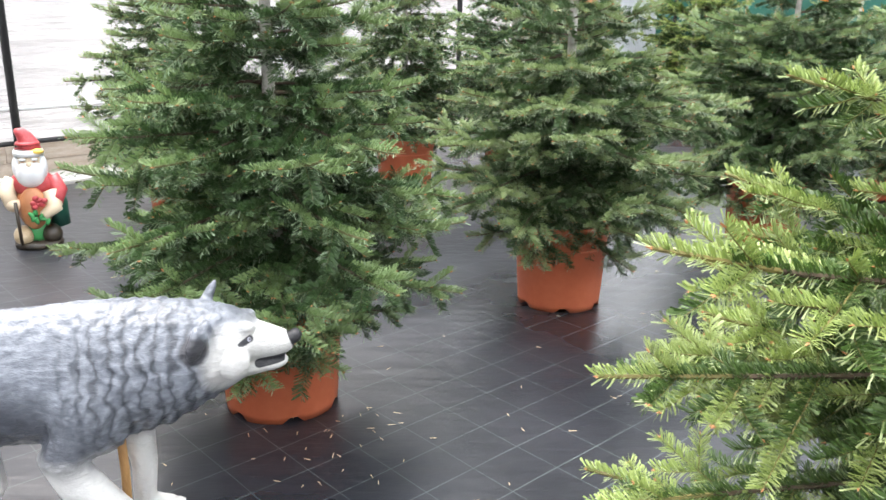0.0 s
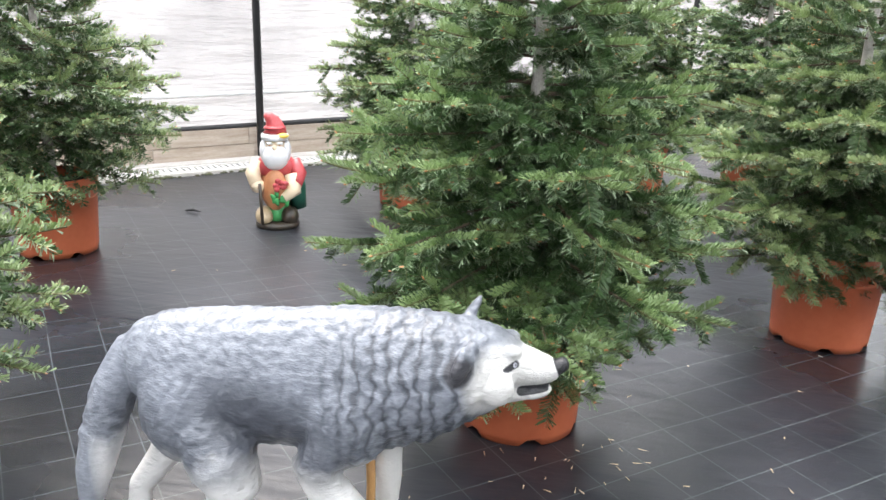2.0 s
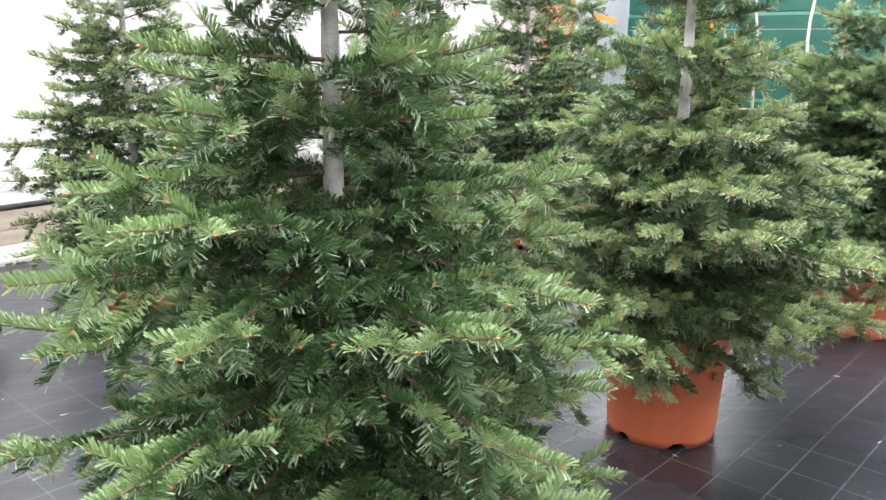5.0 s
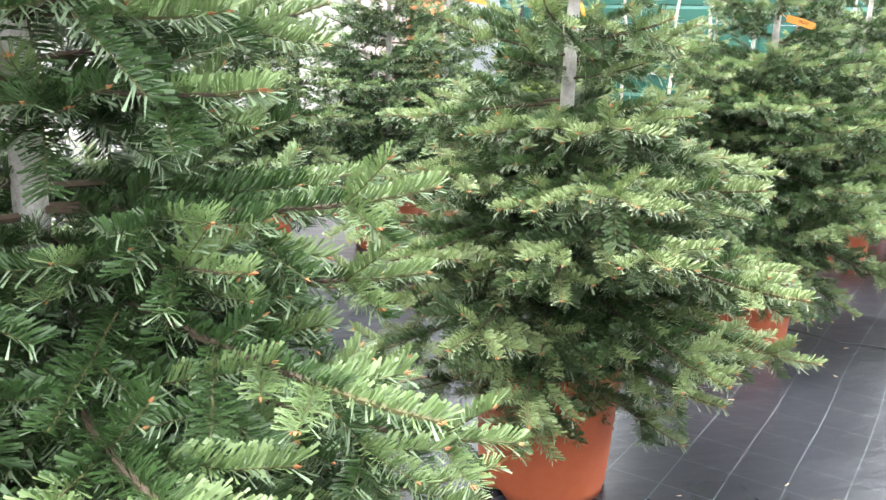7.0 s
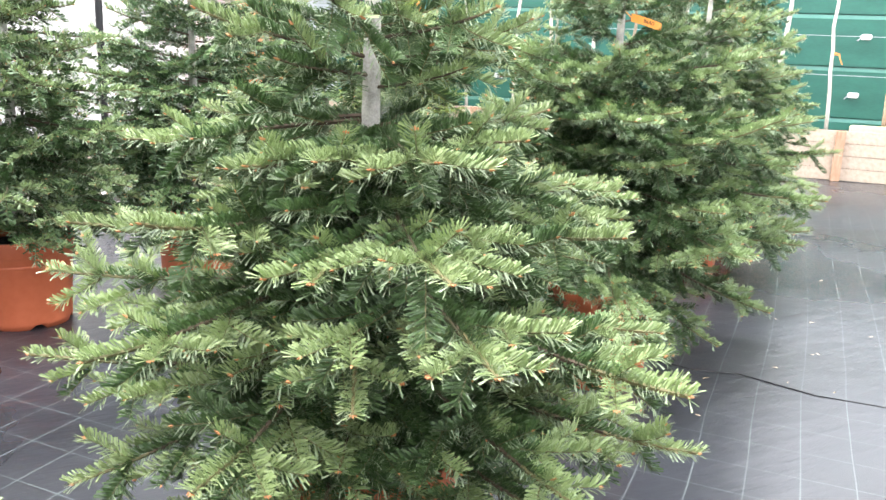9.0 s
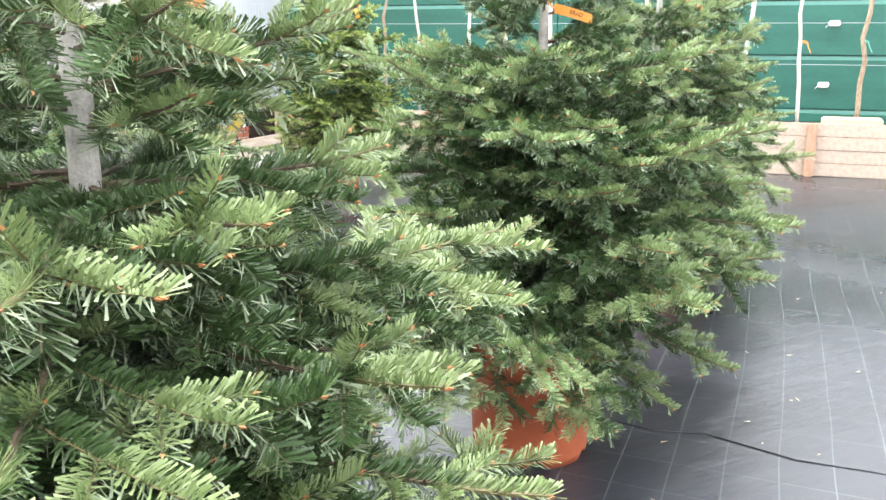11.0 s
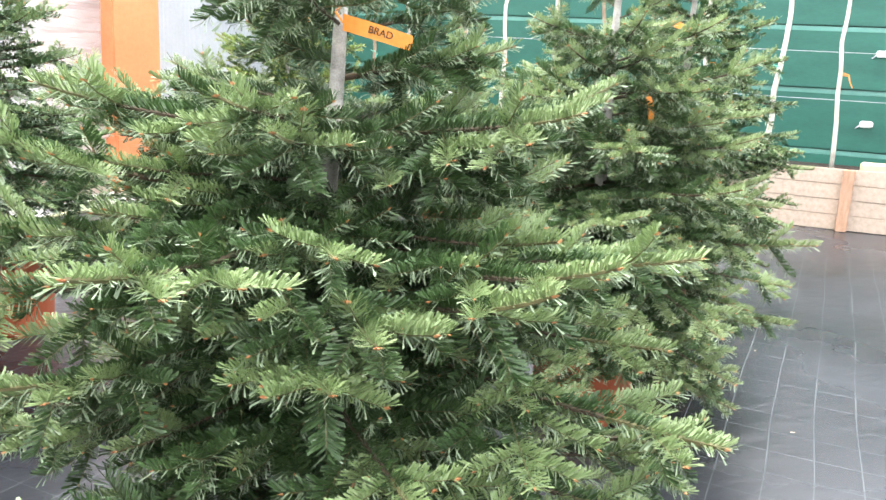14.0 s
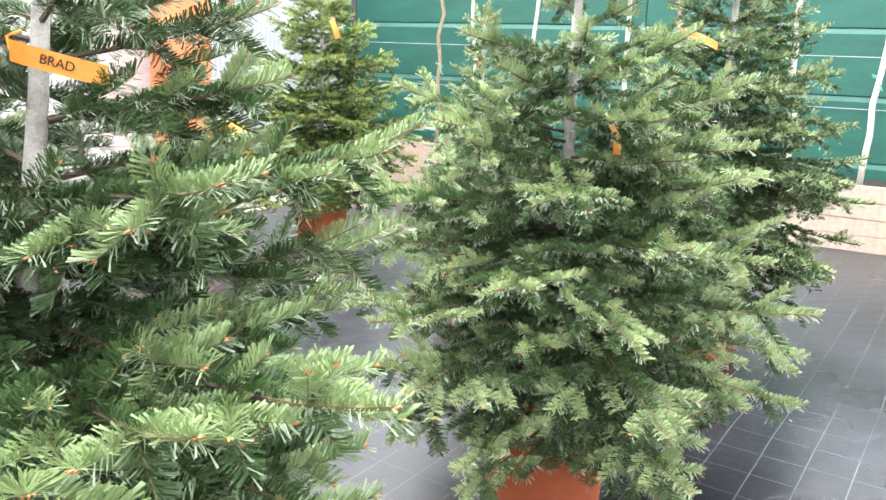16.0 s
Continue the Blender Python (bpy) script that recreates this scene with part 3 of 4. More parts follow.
def fir(x, y, height, profile, seed, near=True, tint=(1, 1, 1), lean=(0, 0), tips=(), full=1.0, label=""):
    """A fir with whorls of boughs on a tapered trunk that stands in a pot at (x, y).

    profile: crown radius at heights; tips: places that single long boughs reach."""
    rng = random.Random(seed)
    tree = empty("fir_tree", pose(x, y, 0.0))

    def axis(z):
        g = max(0.0, min(1.0, (z - 0.34) / (height - 0.34)))
        k = 1 - (1 - g) ** 2.2
        return Vector((lean[0] * k, lean[1] * k, z))

    levels = [0.34 + (height - 0.34) * k / 10 for k in range(11)]
    trunk = part("trunk", tube([axis(z) for z in levels], [0.028 * (1 - 0.86 * k / 10) + 0.003 for k in range(11)], 10), bark, tree, "grey-brown bark", smooth=True)
    trunk.color = (1, 1, 1, 1)
    library = NEAR if near else FAR

    def radius(z):
        return float(np.interp(z, [p[0] for p in profile], [p[1] for p in profile]))

    def bough(tip, roll=None):
        """A bough from the trunk to a tip, its foot placed by the tip's height."""
        f = max(0.0, min(1.0, (tip.z - 0.30) / (height - 0.30)))
        flat = (tip - axis(tip.z)).xy.length
        slope = math.tan(radians(-9 + 42 * f ** 1.1 + rng.gauss(0, 3)))
        foot_z = min(height - 0.05, max(0.40 + 0.06 * rng.random(), tip.z - flat * slope))
        foot = axis(foot_z)
        d = tip - foot
        ln = d.length
        best = min(LENGTHS, key=lambda q: abs(math.log(q / max(ln, 0.05))))
        ob = new("branch", rng.choice(library[best]))
        ob.parent = tree
        k = ln / best
        # the bough's own upward bend lifts its tip a little
        rise = math.asin(max(-1, min(1, d.z / ln))) - 0.03
        ob.matrix_basis = (Matrix.Translation(foot) @ Matrix.Rotation(math.atan2(d.y, d.x), 4, "Z") @ Matrix.Rotation(-rise, 4, "Y")
                           @ Matrix.Rotation(rng.gauss(0, 0.28) if roll is None else roll, 4, "X") @ Matrix.Scale(k, 4))
        s = rng.uniform(0.86, 1.12)
        ob.color = (tint[0] * s, tint[1] * s, tint[2] * s, 1)

    for p in tips:
        bough(Vector((p[0] - x, p[1] - y, p[2])), 0.0)
    taken = [(Vector((p[0] - x, p[1] - y, p[2])) - axis(p[2])) for p in tips]
    z, spin = profile[0][0], rng.uniform(0, 6)
    while z < height - 0.06:
        r = radius(z)
        n = int((6 if r > 0.4 else 6 if r > 0.2 else 5) * full + 0.5)
        for kind_, number in ((0, n), (1, n - 1 if z < 1.4 or not near else 2)):
            for i in range(number):
                a = spin + 2 * math.pi * (i + 0.5 * kind_ + rng.uniform(-0.22, 0.22)) / number
                reach = r * (rng.uniform(0.92, 1.12) if kind_ == 0 else rng.uniform(0.50, 0.85))
                zz = z + (0 if kind_ == 0 else 0.09) + rng.uniform(-0.03, 0.03)
                tip = axis(zz) + Vector((reach * math.cos(a), reach * math.sin(a), 0))
                if kind_ == 0 and any((t - (tip - axis(zz))).xy.length < 0.14 and abs(q[2] - zz) < 0.09 for t, q in zip(taken, tips)):
                    continue
                bough(tip)
        spin += 0.55 + rng.uniform(0, 0.5)
        z += 0.18 if z < 1.1 else 0.21
    for i in range(3):
        lead = new("branch", library[0.19][i % len(library[0.19])])
        lead.parent, lead.color = tree, (*tint, 1)
        lead.matrix_basis = Matrix.Translation(axis(height - 0.04 - 0.05 * i)) @ Matrix.Rotation(2.1 * i, 4, "Z") @ Matrix.Rotation(radians(-84 + 20 * i), 4, "Y")
    return tagged(tree, label or "bushy green fir with stiff upturned shoots in a pot", "fir tree", "potted firs")


def pot_meshes():
    steps = 48
    prof = [(0.150, 0.004), (0.200, 0.0), (0.203, 0.030), (0.222, 0.34), (0.226, 0.345), (0.230, 0.35), (0.233, 0.415), (0.231, 0.42), (0.222, 0.42), (0.219, 0.40), (0.212, 0.36), (0.205, 0.30)]
    bm = lathe(prof, steps)
    bm.verts.ensure_lookup_table()
    for ring, up in ((1, 0.022), (0, 0.022)):
        for i in range(steps):
            if i % 8 in (0, 1):
                bm.verts[ring * steps + i].co.z += up
    soil = bmesh.new()
    bmesh.ops.create_circle(soil, cap_ends=True, radius=0.216, segments=28)
    bmesh.ops.subdivide_edges(soil, edges=soil.edges[:], cuts=2)
    return bm, soil


POT = None


def plant_pot(x, y, spin, scale=1.0, label=""):
    """A round nursery pot with a rolled rim and drain notches."""
    global POT
    m = pose(x, y, 0.004, 0, 0, spin) @ Matrix.Diagonal((scale, scale, scale, 1))
    if POT is None:
        bm, soil = pot_meshes()
        POT = empty("plant_pot", m)
        part("body", bm, terracotta, POT, smooth=False)
        for p in POT.children[-1].data.polygons:
            p.use_smooth = True
        part("rib", lathe([(0.2195, 0.295), (0.2225, 0.300), (0.2228, 0.306), (0.2200, 0.311)], 48), terracotta, POT, smooth=True)
        s = part("soil", soil, soil_mat, POT, "dark potting soil")
        s.location = (0, 0, 0.365)
        ob = POT
    else:
        ob = copy_thing(POT, pose(x, y, 0.004, 0, 0, spin))
    return tagged(ob, label or "terracotta-coloured plastic nursery pot with drain notches", "plant pot", "pots of the firs")


SILVER, DARK = (1.24, 1.16, 1.22), (0.88, 0.92, 0.83)
NORMAL, BLUE, YELLOW, DEEP, OLIVE = (1.06, 1.00, 0.98), (0.95, 0.98, 1.00), (1.34, 1.22, 0.86), (0.94, 0.93, 0.90), (1.15, 1.08, 0.62)
# x, y, height, crown radius at heights, seed, near, tint, lean, tips of single long boughs
FIRS = (
    (-0.53, 2.78, 2.40, ((0.32, 0.48), (0.46, 0.64), (0.72, 0.68), (0.92, 0.63), (1.10, 0.54), (1.26, 0.47), (1.46, 0.38), (2.40, 0.05)), 11, True, DARK, (0, 0),
     ((-0.14, 2.30, 1.08), (-0.33, 2.14, 1.02), (-0.02, 2.71, 1.06), (0.11, 2.65, 0.90), (-0.26, 2.54, 1.33), (-0.33, 2.06, 0.59), (-0.22, 2.67, 1.45))),
    (0.65, 3.88, 2.40, ((0.35, 0.46), (0.52, 0.64), (0.75, 0.70), (0.93, 0.67), (1.06, 0.58), (1.26, 0.47), (1.40, 0.40), (2.40, 0.05)), 12, True, NORMAL, (0, 0),
     ((0.49, 3.13, 1.13), (0.62, 3.05, 1.02), (1.18, 3.33, 0.64), (0.34, 3.29, 0.89), (0.11, 3.56, 1.07), (0.91, 3.09, 0.92), (0.56, 3.31, 1.26), (1.45, 4.24, 1.08), (1.64, 4.36, 0.95))),
    (2.06, 4.92, 2.15, ((0.34, 0.56), (0.50, 0.72), (0.70, 0.76), (0.95, 0.74), (1.20, 0.68), (1.42, 0.56), (1.62, 0.40), (2.15, 0.05)), 13, True, DEEP, (0.20, 0.31),
     ((2.45, 4.46, 1.15), (2.30, 4.42, 1.13), (2.12, 4.44, 1.12), (2.73, 4.57, 1.19), (2.64, 5.33, 1.53), (2.84, 5.00, 1.42), (2.76, 4.46, 0.93), (1.54, 4.90, 1.41), (1.71, 4.49, 1.25), (1.45, 5.27, 0.81), (1.98, 4.47, 1.00),
      (3.07, 4.77, 0.72), (2.71, 4.48, 0.73), (2.04, 4.70, 1.44), (1.64, 5.63, 1.42))),
    (3.62, 6.22, 2.20, ((0.34, 0.66), (0.52, 0.76), (0.90, 0.78), (1.12, 0.70), (1.41, 0.54), (1.55, 0.45), (1.74, 0.30), (2.20, 0.05)), 14, True, SILVER, (0, 0),
     ((4.13, 5.58, 0.95), (4.05, 5.88, 1.52), (3.37, 5.64, 1.28), (3.65, 5.48, 1.16), (3.56, 5.84, 1.55))),
    (1.22, 1.25, 2.20, ((0.42, 0.84), (0.70, 0.92), (0.95, 0.84), (1.34, 0.68), (2.20, 0.06)), 15, True, YELLOW, (0, 0), ()),
    (-2.40, 2.00, 1.9, ((0.36, 0.56), (0.60, 0.66), (1.00, 0.56), (1.90, 0.05)), 16, False, DEEP, (0, 0), ()),
    (-3.25, 3.93, 2.1, ((0.50, 0.58), (0.70, 0.76), (1.05, 0.68), (2.10, 0.05)), 17, False, NORMAL, (0, 0), ()),
    (-1.72, 5.60, 2.3, ((0.26, 0.56), (0.40, 0.64), (0.70, 0.70), (1.13, 0.62), (1.37, 0.46), (2.30, 0.05)), 18, False, NORMAL, (0, 0), ()),
    (-0.20, 6.40, 2.3, ((0.46, 0.56), (0.70, 0.70), (1.10, 0.62), (2.30, 0.05)), 19, False, DEEP, (0, 0), ()),
    (0.68, 6.95, 2.3, ((0.46, 0.60), (0.70, 0.76), (1.10, 0.68), (2.30, 0.05)), 23, False, BLUE, (0, 0), ()),
    (1.30, 7.90, 2.2, ((0.46, 0.50), (0.70, 0.60), (1.10, 0.52), (2.20, 0.05)), 20, False, BLUE, (0, 0), ()),
    (5.05, 7.55, 2.7, ((0.44, 0.66), (0.70, 0.76), (1.10, 0.82), (1.83, 0.46), (2.70, 0.05)), 21, False, DEEP, (0, 0), ()),
    (3.25, 10.48, 2.20, ((0.46, 0.74), (0.80, 0.84), (1.10, 0.80), (1.67, 0.58), (2.20, 0.10)), 22, False, OLIVE, (0, 0), ()),
    (4.05, 8.65, 1.78, ((0.46, 0.36), (0.80, 0.42), (1.25, 0.30), (1.78, 0.04)), 24, False, SILVER, (0, 0), ()),
)
for x, y, h, profile, seed, near, tint, lean, tips in FIRS:
    plant_pot(x, y, seed * 37 % 60)
    fir(x, y, h, profile, seed, near, tint, lean, tips, full={11: 1.2, 15: 1.4}.get(seed, 1.0))


# ---- statues ----
def head_x(x):
    """The head, drawn a little long, is shortened from the nape on."""
    return x if x < 0.12 else 0.12 + (x - 0.12) * 0.88


def wolf_material():
    """Painted plaster wolf: blue-grey back, white legs and face, dark strokes."""
    m, n, l, p = material("painted_wolf")
    tc = n.new("ShaderNodeTexCoord")
    sep = n.new("ShaderNodeSeparateXYZ")
    l.new(tc.outputs["Object"], sep.inputs[0])
    x, z = sep.outputs["X"], sep.outputs["Z"]
    blotch = noise_node(n, l, 7, 5)
    fur = noise_node(n, l, 24, 4, stretch=(1.6, 1.0, 3.4))

    def near_point(c, r, soft):
        c = (head_x(c[0]), c[1], c[2])
        d = n.new("ShaderNodeVectorMath")
        d.operation = "DISTANCE"
        l.new(tc.outputs["Object"], d.inputs[0])
        d.inputs[1].default_value = c
        mr = n.new("ShaderNodeMapRange")
        mr.inputs["From Min"].default_value, mr.inputs["From Max"].default_value = r, r + soft
        mr.inputs["To Min"].default_value, mr.inputs["To Max"].default_value = 1, 0
        l.new(d.outputs["Value"], mr.inputs["Value"])
        return mr.outputs[0]

    height = calc(n, l, "ADD", z, calc(n, l, "MULTIPLY", calc(n, l, "SUBTRACT", blotch, 0.5), 0.18))
    # top stop is painted darker to offset strong light from above
    back = ramp(n, l, height, [(0.28, (0.19, 0.205, 0.235)), (0.40, (0.105, 0.116, 0.138)), (0.54, (0.175, 0.190, 0.226)), (0.70, (0.112, 0.123, 0.148))])
    col = mix(n, l, calc(n, l, "MULTIPLY", ramp(n, l, fur, [(0.38, (0, 0, 0)), (0.62, (1, 1, 1))]), 0.50), back, (0.29, 0.31, 0.35))
    # dark mane strokes on neck and shoulder
    wave = n.new("ShaderNodeTexWave")
    wave.wave_type, wave.bands_direction = "BANDS", "X"
    wave.inputs["Scale"].default_value, wave.inputs["Distortion"].default_value = 7.5, 6.0
    wave.inputs["Detail Scale"].default_value = 2.5
    l.new(tc.outputs["Object"], wave.inputs["Vector"])
    mane = calc(n, l, "MULTIPLY", near_point((-0.06, -0.10, 0.54), 0.16, 0.12), calc(n, l, "POWER", wave.outputs["Fac"], 2.0))
    col = mix(n, l, calc(n, l, "MULTIPLY", mane, 0.75), col, (0.030, 0.033, 0.042))
    for c, r, soft, k in (((-0.42, -0.13, 0.40), 0.05, 0.12, 0.9), ((-0.52, -0.14, 0.47), 0.04, 0.11, 0.75), ((-0.31, -0.14, 0.32), 0.04, 0.10, 0.9), ((-0.64, -0.13, 0.33), 0.02, 0.10, 0.6), ((-0.80, -0.10, 0.42), 0.02, 0.12, 0.5)):
        col = mix(n, l, calc(n, l, "MULTIPLY", near_point(c, r, soft), k), col, (0.06, 0.065, 0.08))
    legs = n.new("ShaderNodeMapRange")
    legs.inputs["From Min"].default_value, legs.inputs["From Max"].default_value = 0.25, 0.37
    legs.inputs["To Min"].default_value, legs.inputs["To Max"].default_value = 0.9, 0.0
    l.new(height, legs.inputs["Value"])
    not_tail = calc(n, l, "MULTIPLY", calc(n, l, "ADD", x, 0.955), 25.0, True)
    col = mix(n, l, calc(n, l, "MULTIPLY", legs.outputs[0], not_tail), col, (0.74, 0.73, 0.71))
    face = calc(n, l, "MAXIMUM", near_point((0.31, -0.04, 0.56), 0.095, 0.05), near_point((0.20, -0.09, 0.555), 0.070, 0.05))
    col = mix(n, l, calc(n, l, "MULTIPLY", face, 0.92), col, (0.64, 0.63, 0.61))
    brow = near_point((0.22, 0.0, 0.665), 0.035, 0.04)
    col = mix(n, l, calc(n, l, "MULTIPLY", brow, 0.8), col, (0.12, 0.13, 0.15))
    strokes = [((0.404, 0.0, 0.593), 0.038, 0.005, 0.02), ((0.080, -0.14, 0.612), 0.036, 0.014, 0.06)]
    # eye: a dark slanting slit with a pale iris and pupil
    strokes += [((0.208 + 0.010 * k, -0.083 + 0.0035 * k, 0.600 + 0.0035 * k), 0.0060 + 0.0008 * k, 0.004, 0.04) for k in range(5)]
    strokes += [((0.244, -0.070, 0.612), 0.0064, 0.002, 0.45), ((0.246, -0.069, 0.612), 0.0036, 0.002, 0.02)]
    # mouth: a dark line between the jaws, low at the corner
    strokes += [((0.268 + 0.006 * k, -0.040 + 0.0012 * k, 0.528 + 0.0006 * k), 0.0120, 0.003, 0.03) for k in range(15)]
    for c, r, soft, paint in strokes:
        col = mix(n, l, near_point(c, r, soft), col, (paint, paint, paint * 1.15))
    l.new(col, p.inputs["Base Color"])
    p.inputs["Roughness"].default_value = 0.42
    h = calc(n, l, "ADD", fur, calc(n, l, "MULTIPLY", noise_node(n, l, 90, 2, stretch=(1, 1, 3)), 0.4))
    bump(n, l, p, h, 0.45, 0.010)
    return m


def evaluated(ob):
    """The mesh of an object with its modifiers worked in."""
    bpy.context.view_layer.update()
    dg = bpy.context.evaluated_depsgraph_get()
    return bpy.data.meshes.new_from_object(ob.evaluated_get(dg))


def oval_loft(rings, bm, steps=20):
    """A body along x from rings of x, y, z, half width, half height."""
    made = []
    for x, y, z, hw, hh in rings:
        made.append([bm.verts.new((x, y + hw * math.cos(2 * math.pi * k / steps), z + hh * math.sin(2 * math.pi * k / steps))) for k in range(steps)])
    for a, b in zip(made, made[1:]):
        for k in range(steps):
            bm.faces.new((a[k], a[(k + 1) % steps], b[(k + 1) % steps], b[k]))
    bm.faces.new(made[0][::-1])
    bm.faces.new(made[-1])


def make_wolf():
    bm = bmesh.new()
    oval_loft([(-0.87, 0, 0.56, 0.03, 0.04), (-0.82, 0, 0.55, 0.085, 0.10), (-0.74, 0, 0.53, 0.125, 0.150), (-0.64, 0, 0.515, 0.140, 0.178), (-0.52, 0, 0.515, 0.138, 0.185), (-0.40, 0, 0.515, 0.138, 0.188),
               (-0.26, 0, 0.518, 0.148, 0.198), (-0.12, 0, 0.525, 0.155, 0.192), (0.0, 0, 0.54, 0.150, 0.172), (0.08, 0, 0.555, 0.135, 0.148), (0.14, 0, 0.575, 0.116, 0.118),
               (0.19, 0, 0.590, 0.094, 0.092), (0.235, 0, 0.593, 0.074, 0.068), (0.27, 0, 0.584, 0.058, 0.054), (0.315, 0, 0.577, 0.050, 0.045), (0.355, 0, 0.574, 0.039, 0.034), (0.380, 0, 0.575, 0.026, 0.023)], bm)
    # lower jaw, below an open mouth
    oval_loft([(0.11, 0, 0.50, 0.085, 0.075), (0.17, 0, 0.505, 0.066, 0.052), (0.22, 0, 0.512, 0.048, 0.034), (0.27, 0, 0.514, 0.042, 0.026), (0.32, 0, 0.514, 0.035, 0.020), (0.35, 0, 0.517, 0.024, 0.014), (0.364, 0, 0.519, 0.010, 0.007)], bm)
    ball((0.392, 0, 0.590), (0.022, 0.027, 0.021), bm)
    ball((0.26, 0, 0.543), (0.075, 0.030, 0.024), bm)
    for sy in (-1, 1):
        ball((0.225, sy * 0.052, 0.640), (0.038, 0.024, 0.017), bm)
        ball((0.19, sy * 0.085, 0.555), (0.055, 0.035, 0.05), bm)
    # ears: the far one pricked, the near one laid back
    tube([(0.090, 0.062, 0.645), (0.105, 0.070, 0.690), (0.124, 0.076, 0.725), (0.136, 0.080, 0.742)], [0.044, 0.034, 0.018, 0.003], 12, bm, flat=0.5)
    tube([(0.120, -0.085, 0.655), (0.098, -0.120, 0.645), (0.078, -0.138, 0.612), (0.072, -0.138, 0.585)], [0.030, 0.036, 0.028, 0.008], 12, bm, flat=0.6)
    # tail
    tube([(-0.76, 0, 0.60), (-0.84, 0, 0.56), (-0.895, -0.015, 0.46), (-0.935, -0.03, 0.34), (-0.965, -0.04, 0.23), (-0.98, -0.05, 0.13), (-0.975, -0.05, 0.08)], [0.05, 0.058, 0.064, 0.062, 0.054, 0.034, 0.010], 14, bm)
    # fore legs with shoulders
    ball((-0.22, -0.085, 0.46), (0.13, 0.085, 0.15), bm)
    tube([(-0.24, -0.095, 0.42), (-0.30, -0.105, 0.32), (-0.27, -0.105, 0.25), (-0.19, -0.10, 0.17), (-0.11, -0.10, 0.09), (-0.075, -0.10, 0.045)], [0.06, 0.072, 0.060, 0.046, 0.038, 0.036], 14, bm)
    oval_loft([(-0.11, -0.10, 0.03, 0.03, 0.028), (-0.055, -0.10, 0.032, 0.042, 0.034), (0.0, -0.10, 0.027, 0.040, 0.027), (0.025, -0.10, 0.018, 0.024, 0.014)], bm, 12)
    ball((-0.12, 0.085, 0.46), (0.11, 0.08, 0.14), bm)
    tube([(-0.12, 0.09, 0.42), (-0.14, 0.10, 0.30), (-0.125, 0.10, 0.18), (-0.135, 0.10, 0.05)], [0.06, 0.055, 0.041, 0.035], 14, bm)
    oval_loft([(-0.165, 0.10, 0.03, 0.03, 0.028), (-0.11, 0.10, 0.034, 0.042, 0.034), (-0.05, 0.10, 0.026, 0.04, 0.026), (-0.03, 0.10, 0.018, 0.02, 0.014)], bm, 12)
    # hind legs with haunches
    ball((-0.66, -0.075, 0.45), (0.14, 0.085, 0.16), bm)
    tube([(-0.63, -0.09, 0.42), (-0.56, -0.105, 0.32), (-0.535, -0.105, 0.25), (-0.56, -0.10, 0.17), (-0.585, -0.10, 0.12), (-0.555, -0.10, 0.07), (-0.49, -0.10, 0.04)], [0.08, 0.098, 0.080, 0.052, 0.043, 0.038, 0.036], 16, bm)
    oval_loft([(-0.52, -0.10, 0.03, 0.03, 0.028), (-0.43, -0.10, 0.03, 0.042, 0.03), (-0.37, -0.10, 0.025, 0.038, 0.025), (-0.345, -0.10, 0.016, 0.02, 0.012)], bm, 12)
    ball((-0.70, 0.07, 0.45), (0.12, 0.08, 0.15), bm)
    tube([(-0.72, 0.08, 0.40), (-0.76, 0.09, 0.29), (-0.82, 0.09, 0.20), (-0.89, 0.08, 0.11), (-0.895, 0.07, 0.045)], [0.08, 0.068, 0.047, 0.038, 0.036], 14, bm)
    oval_loft([(-0.94, 0.07, 0.03, 0.03, 0.028), (-0.88, 0.07, 0.03, 0.042, 0.03), (-0.82, 0.07, 0.024, 0.036, 0.022), (-0.80, 0.07, 0.016, 0.02, 0.012)], bm, 12)
    for y, x0 in ((-0.10, 0.020), (0.10, -0.035), (-0.10, -0.35)):
        for k in (-1, 0, 1):
            ball((x0, y + 0.024 * k, 0.020), (0.026, 0.012, 0.018), bm, segs=8)
    raw = link_mesh("raw", bm, white_paint)
    rm = raw.modifiers.new("remesh", "REMESH")
    rm.mode, rm.voxel_size = "VOXEL", 0.007
    sm = raw.modifiers.new("smooth", "SMOOTH")
    sm.factor, sm.iterations = 0.5, 6
    me = evaluated(raw)
    bpy.data.objects.remove(raw)
    me.name = "wolf_statue"
    co = np.empty(len(me.vertices) * 3, np.float32)
    no = np.empty(len(me.vertices) * 3, np.float32)
    me.vertices.foreach_get("co", co)
    me.vertex_normals.foreach_get("vector", no)
    co, no = co.reshape(-1, 3), no.reshape(-1, 3)
    for i in range(len(co)):
        x, y, z = (float(q) for q in co[i])
        coat = max(0.0, min(1.0, (z - 0.22) / 0.12)) * (1 if x < 0.16 else 0.2)
        mane = min(1.0, max(0.0, 1.25 - abs(x + 0.06) / 0.20)) * coat
        w = noise.noise((x * 6, y * 6, z * 6))
        h = 0.0055 * coat * noise.noise((x * 46 + 5 * w, y * 46, z * 20 + 4 * w)) + mane * (0.0022 + 0.0035 * noise.noise((x * 9, y * 9, z * 9 + 5))) * math.sin(x * 120 + 8.0 * w + 2.5 * noise.noise((x * 25, y * 25, z * 25)) + 10 * (z - 0.5))
        co[i] += no[i] * h
        co[i][0] = head_x(float(co[i][0]))
    me.vertices.foreach_set("co", co.ravel())
    me.materials.clear()
    me.materials.append(wolf_material())
    me.shade_smooth()
    me.update()
    ob = new("wolf_statue", me)
    ob.matrix_basis = pose(-0.60, 2.00, 0.004, 0, 0, 10) @ Matrix.Translation((-0.057, 0, 0)) @ Matrix.Diagonal((0.885, 0.92, 0.95, 1))
